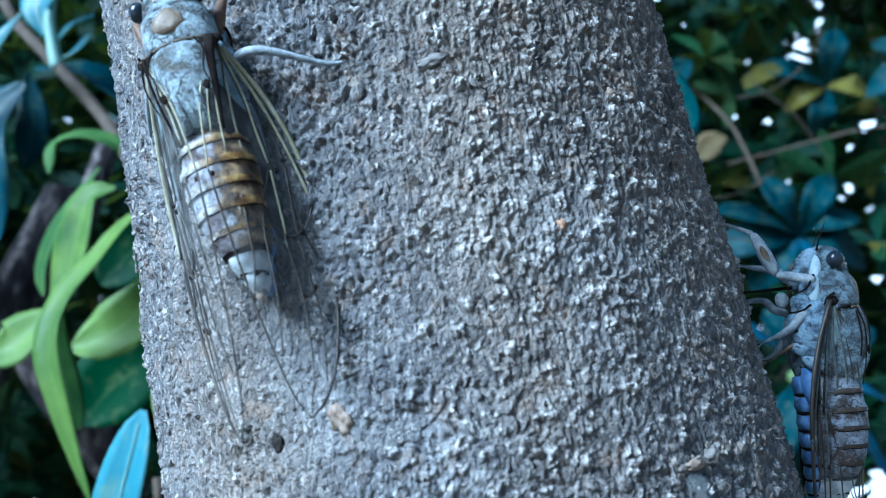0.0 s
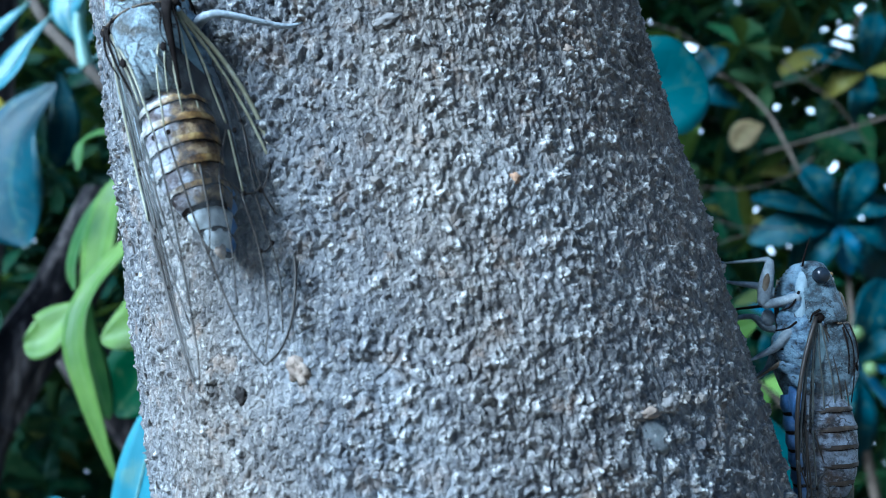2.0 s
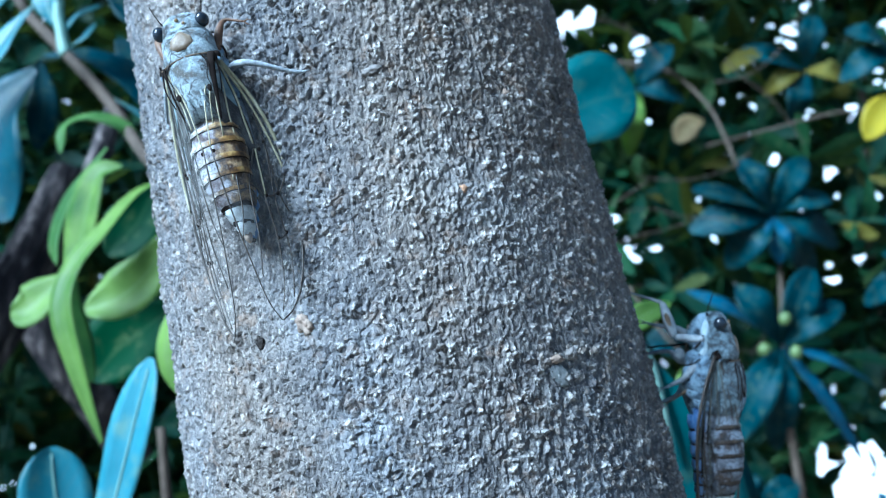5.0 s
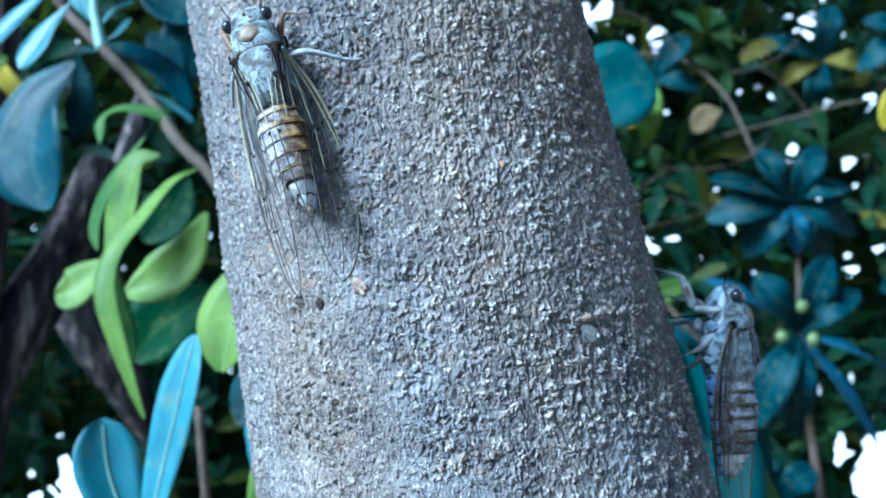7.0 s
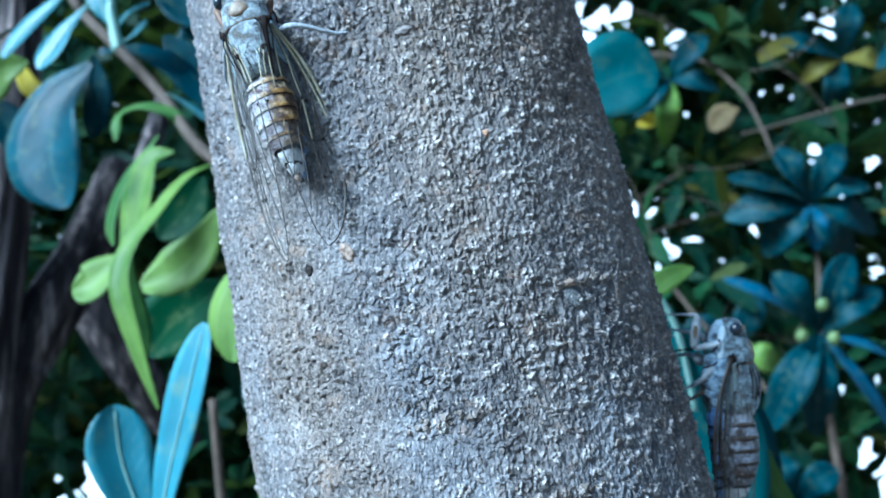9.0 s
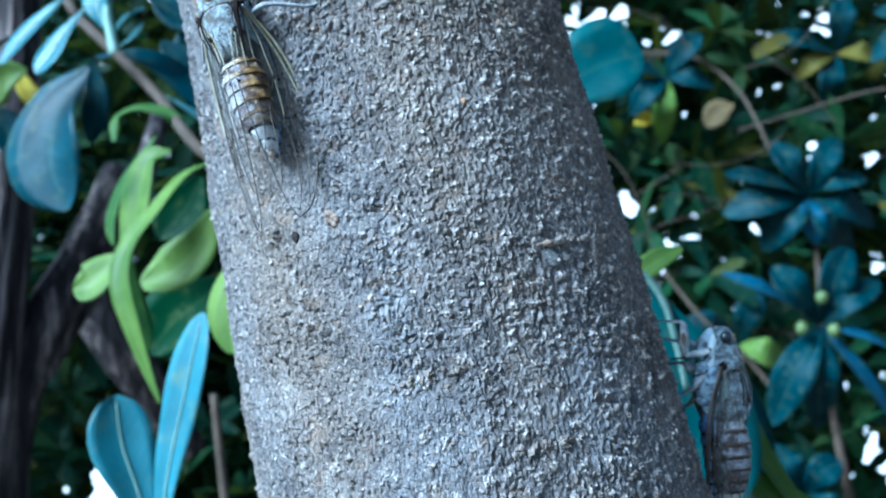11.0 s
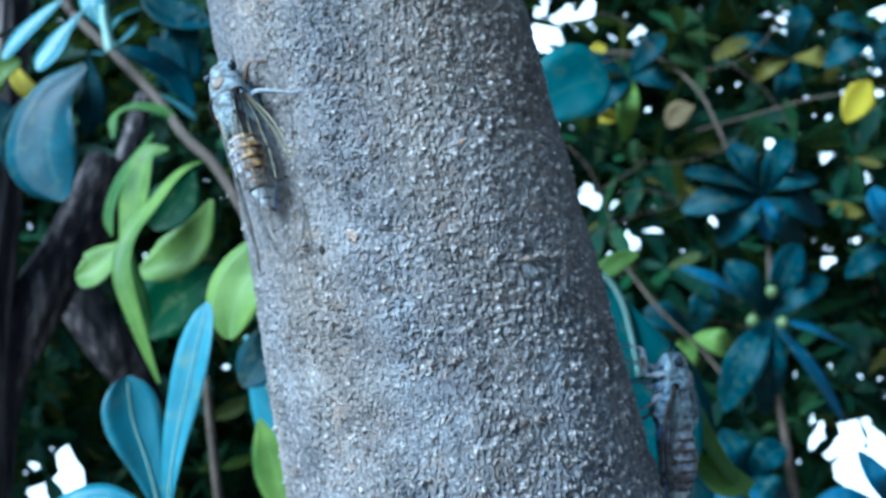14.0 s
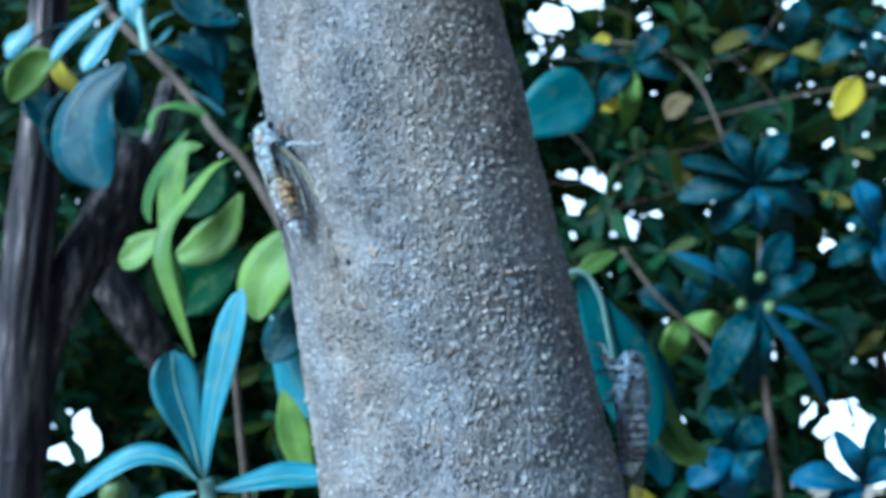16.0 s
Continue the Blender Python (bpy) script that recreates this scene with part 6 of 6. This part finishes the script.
# the shade of these leaf masses is in HEDGE's colour; the sun reaches them
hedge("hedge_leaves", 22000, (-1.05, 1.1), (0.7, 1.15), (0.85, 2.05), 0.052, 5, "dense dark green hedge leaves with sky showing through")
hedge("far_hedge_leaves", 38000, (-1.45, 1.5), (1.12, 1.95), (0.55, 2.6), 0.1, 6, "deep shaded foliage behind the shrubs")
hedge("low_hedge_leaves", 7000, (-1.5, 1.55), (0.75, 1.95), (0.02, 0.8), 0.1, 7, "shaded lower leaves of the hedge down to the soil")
hedge_stems = shrub("bare brown stems inside the evergreen hedge")
for k in range(9):
    hx, hy = -1.2 + 0.3 * k + 0.07 * math.sin(7 * k), 1.4 + 0.12 * math.cos(5 * k)
    tube("stem", [Vector((hx, hy, -0.01)), Vector((hx + 0.04 * math.sin(3 * k), hy, 0.6)), Vector((hx + 0.1 * math.cos(4 * k), hy + 0.05, 1.3)), Vector((hx + 0.14 * math.cos(4 * k), hy, 1.9))], 0.016, 0.005, TWIG, hedge_stems)


# ---- what moves ----
def beside_bark(x, z, lean=8.0, turn=-16.0):
    """The second cicada's pose from the place of its near eye in the trunk's own axes."""
    y = Matrix.Rotation(radians(lean), 3, "Y") @ Vector((0, 0, 1))
    out = Matrix.Rotation(radians(turn), 3, "Z") @ Vector((1, 0, 0))
    out = (out - out.dot(y) * y).normalized()
    side = y.cross(out)
    turned = Matrix((side, y, out)).transposed()
    p = Vector((x, -0.006, z)) - turned @ (Vector((-0.0042, 0.0125, 0.0052)) * 1.05)
    return LEAN @ (Matrix.Translation(p) @ turned.to_4x4())


def motions():
    a = [(0, -28.2, 0.0191, 7.7), (9.2, -28.2, 0.0191, 7.7), (9.6, -29.2, 0.019, 7.7), (12, -36.0, 0.0188, 7.2), (12.5, -40.9, 0.0185, 7.0), (13, -43.3, 0.018, 8.0), (13.5, -44.7, 0.0171, 9.1),
         (14, -46.0, 0.0165, 9.8), (14.5, -47.6, 0.0163, 11.0), (15, -48.4, 0.0158, 12.6), (15.5, -50.2, 0.0149, 13.9), (16, -50.6, 0.0148, 14.3)]
    tilt = Matrix.Rotation(radians(22), 4, "Y") @ Matrix.Rotation(radians(-3), 4, "X")
    walk(cicada_a, [(t, on_bark(th, z, h, 0.0015) @ tilt) for t, th, z, h in a])
    b = [(0, 0.0459, -0.0002), (0.5, 0.0456, -0.0041), (1, 0.0462, -0.0042), (1.5, 0.0453, -0.0055), (2, 0.0447, -0.0068), (2.5, 0.0459, -0.0076), (3, 0.0466, -0.0115), (3.5, 0.0463, -0.0132), (3.7, 0.0464, -0.0148), (5.8, 0.0457, -0.0165), (6.5, 0.0451, -0.0168), (7, 0.0458, -0.0170), (7.5, 0.0460, -0.0175),
         (8, 0.0461, -0.0219), (9, 0.0450, -0.0272), (9.5, 0.0445, -0.0296), (12, 0.0451, -0.0365), (12.5, 0.0448, -0.0374), (13, 0.0443, -0.0394), (13.5, 0.0451, -0.0403), (14, 0.0451, -0.0402), (14.5, 0.0449, -0.0406), (15, 0.0445, -0.0407), (15.5, 0.0461, -0.0404), (16, 0.0456, -0.0415)]
    walk(cicada_b, [(t, beside_bark(x, z)) for t, x, z in b])
    # its legs step while it backs down
    for ob, lift in ((right_legs[1], 9), (right_legs[0], -7), (left_legs[1], -9)):
        hip = tuple(ob.location)
        swing = [(0, 0), (9.2, 0), (9.7, 1), (10.3, -1), (10.9, 1), (11.5, -0.6), (12, 0.4), (12.5, -0.4), (13.2, 0.5), (14, 0), (14.8, 0.6), (15.4, -0.3), (16, 0)]
        walk(ob, [(t, pose(*hip, 0, 0, lift * e)) for t, e in swing])
    # the near front leg reaches up the bark, is drawn in, and reaches again
    reach = [(0, 1), (1.55, 1), (1.8, 0.3), (2.0, 0), (2.35, 0.1), (2.6, 0.6), (2.8, 1), (3.2, 1), (3.5, 0.7), (3.7, 0.6), (5.8, 0.9), (6.4, 0.85), (7, 0.8), (7.6, 0.5), (8.2, 0.5), (8.6, 0.3), (9, 0.12), (9.5, 0.3), (12, 0.3), (13, 0.2), (14, 0.4), (16, 0.6)]
    walk(front_leg, [(t, pose(*(HIP * 0.001), -22 * (1 - e))) for t, e in reach])
    walk(shin, [(t, pose(*(KNEE * 0.001), 60 * (1 - e))) for t, e in reach])
    walk(foot, [(t, Matrix.Translation((KNEE + Matrix.Rotation(radians(60 * (1 - e)), 3, "X") @ SHIN_TIP) * 0.001) @ pose(0, 0, 0, -3 * (1 - e))) for t, e in reach])


motions()
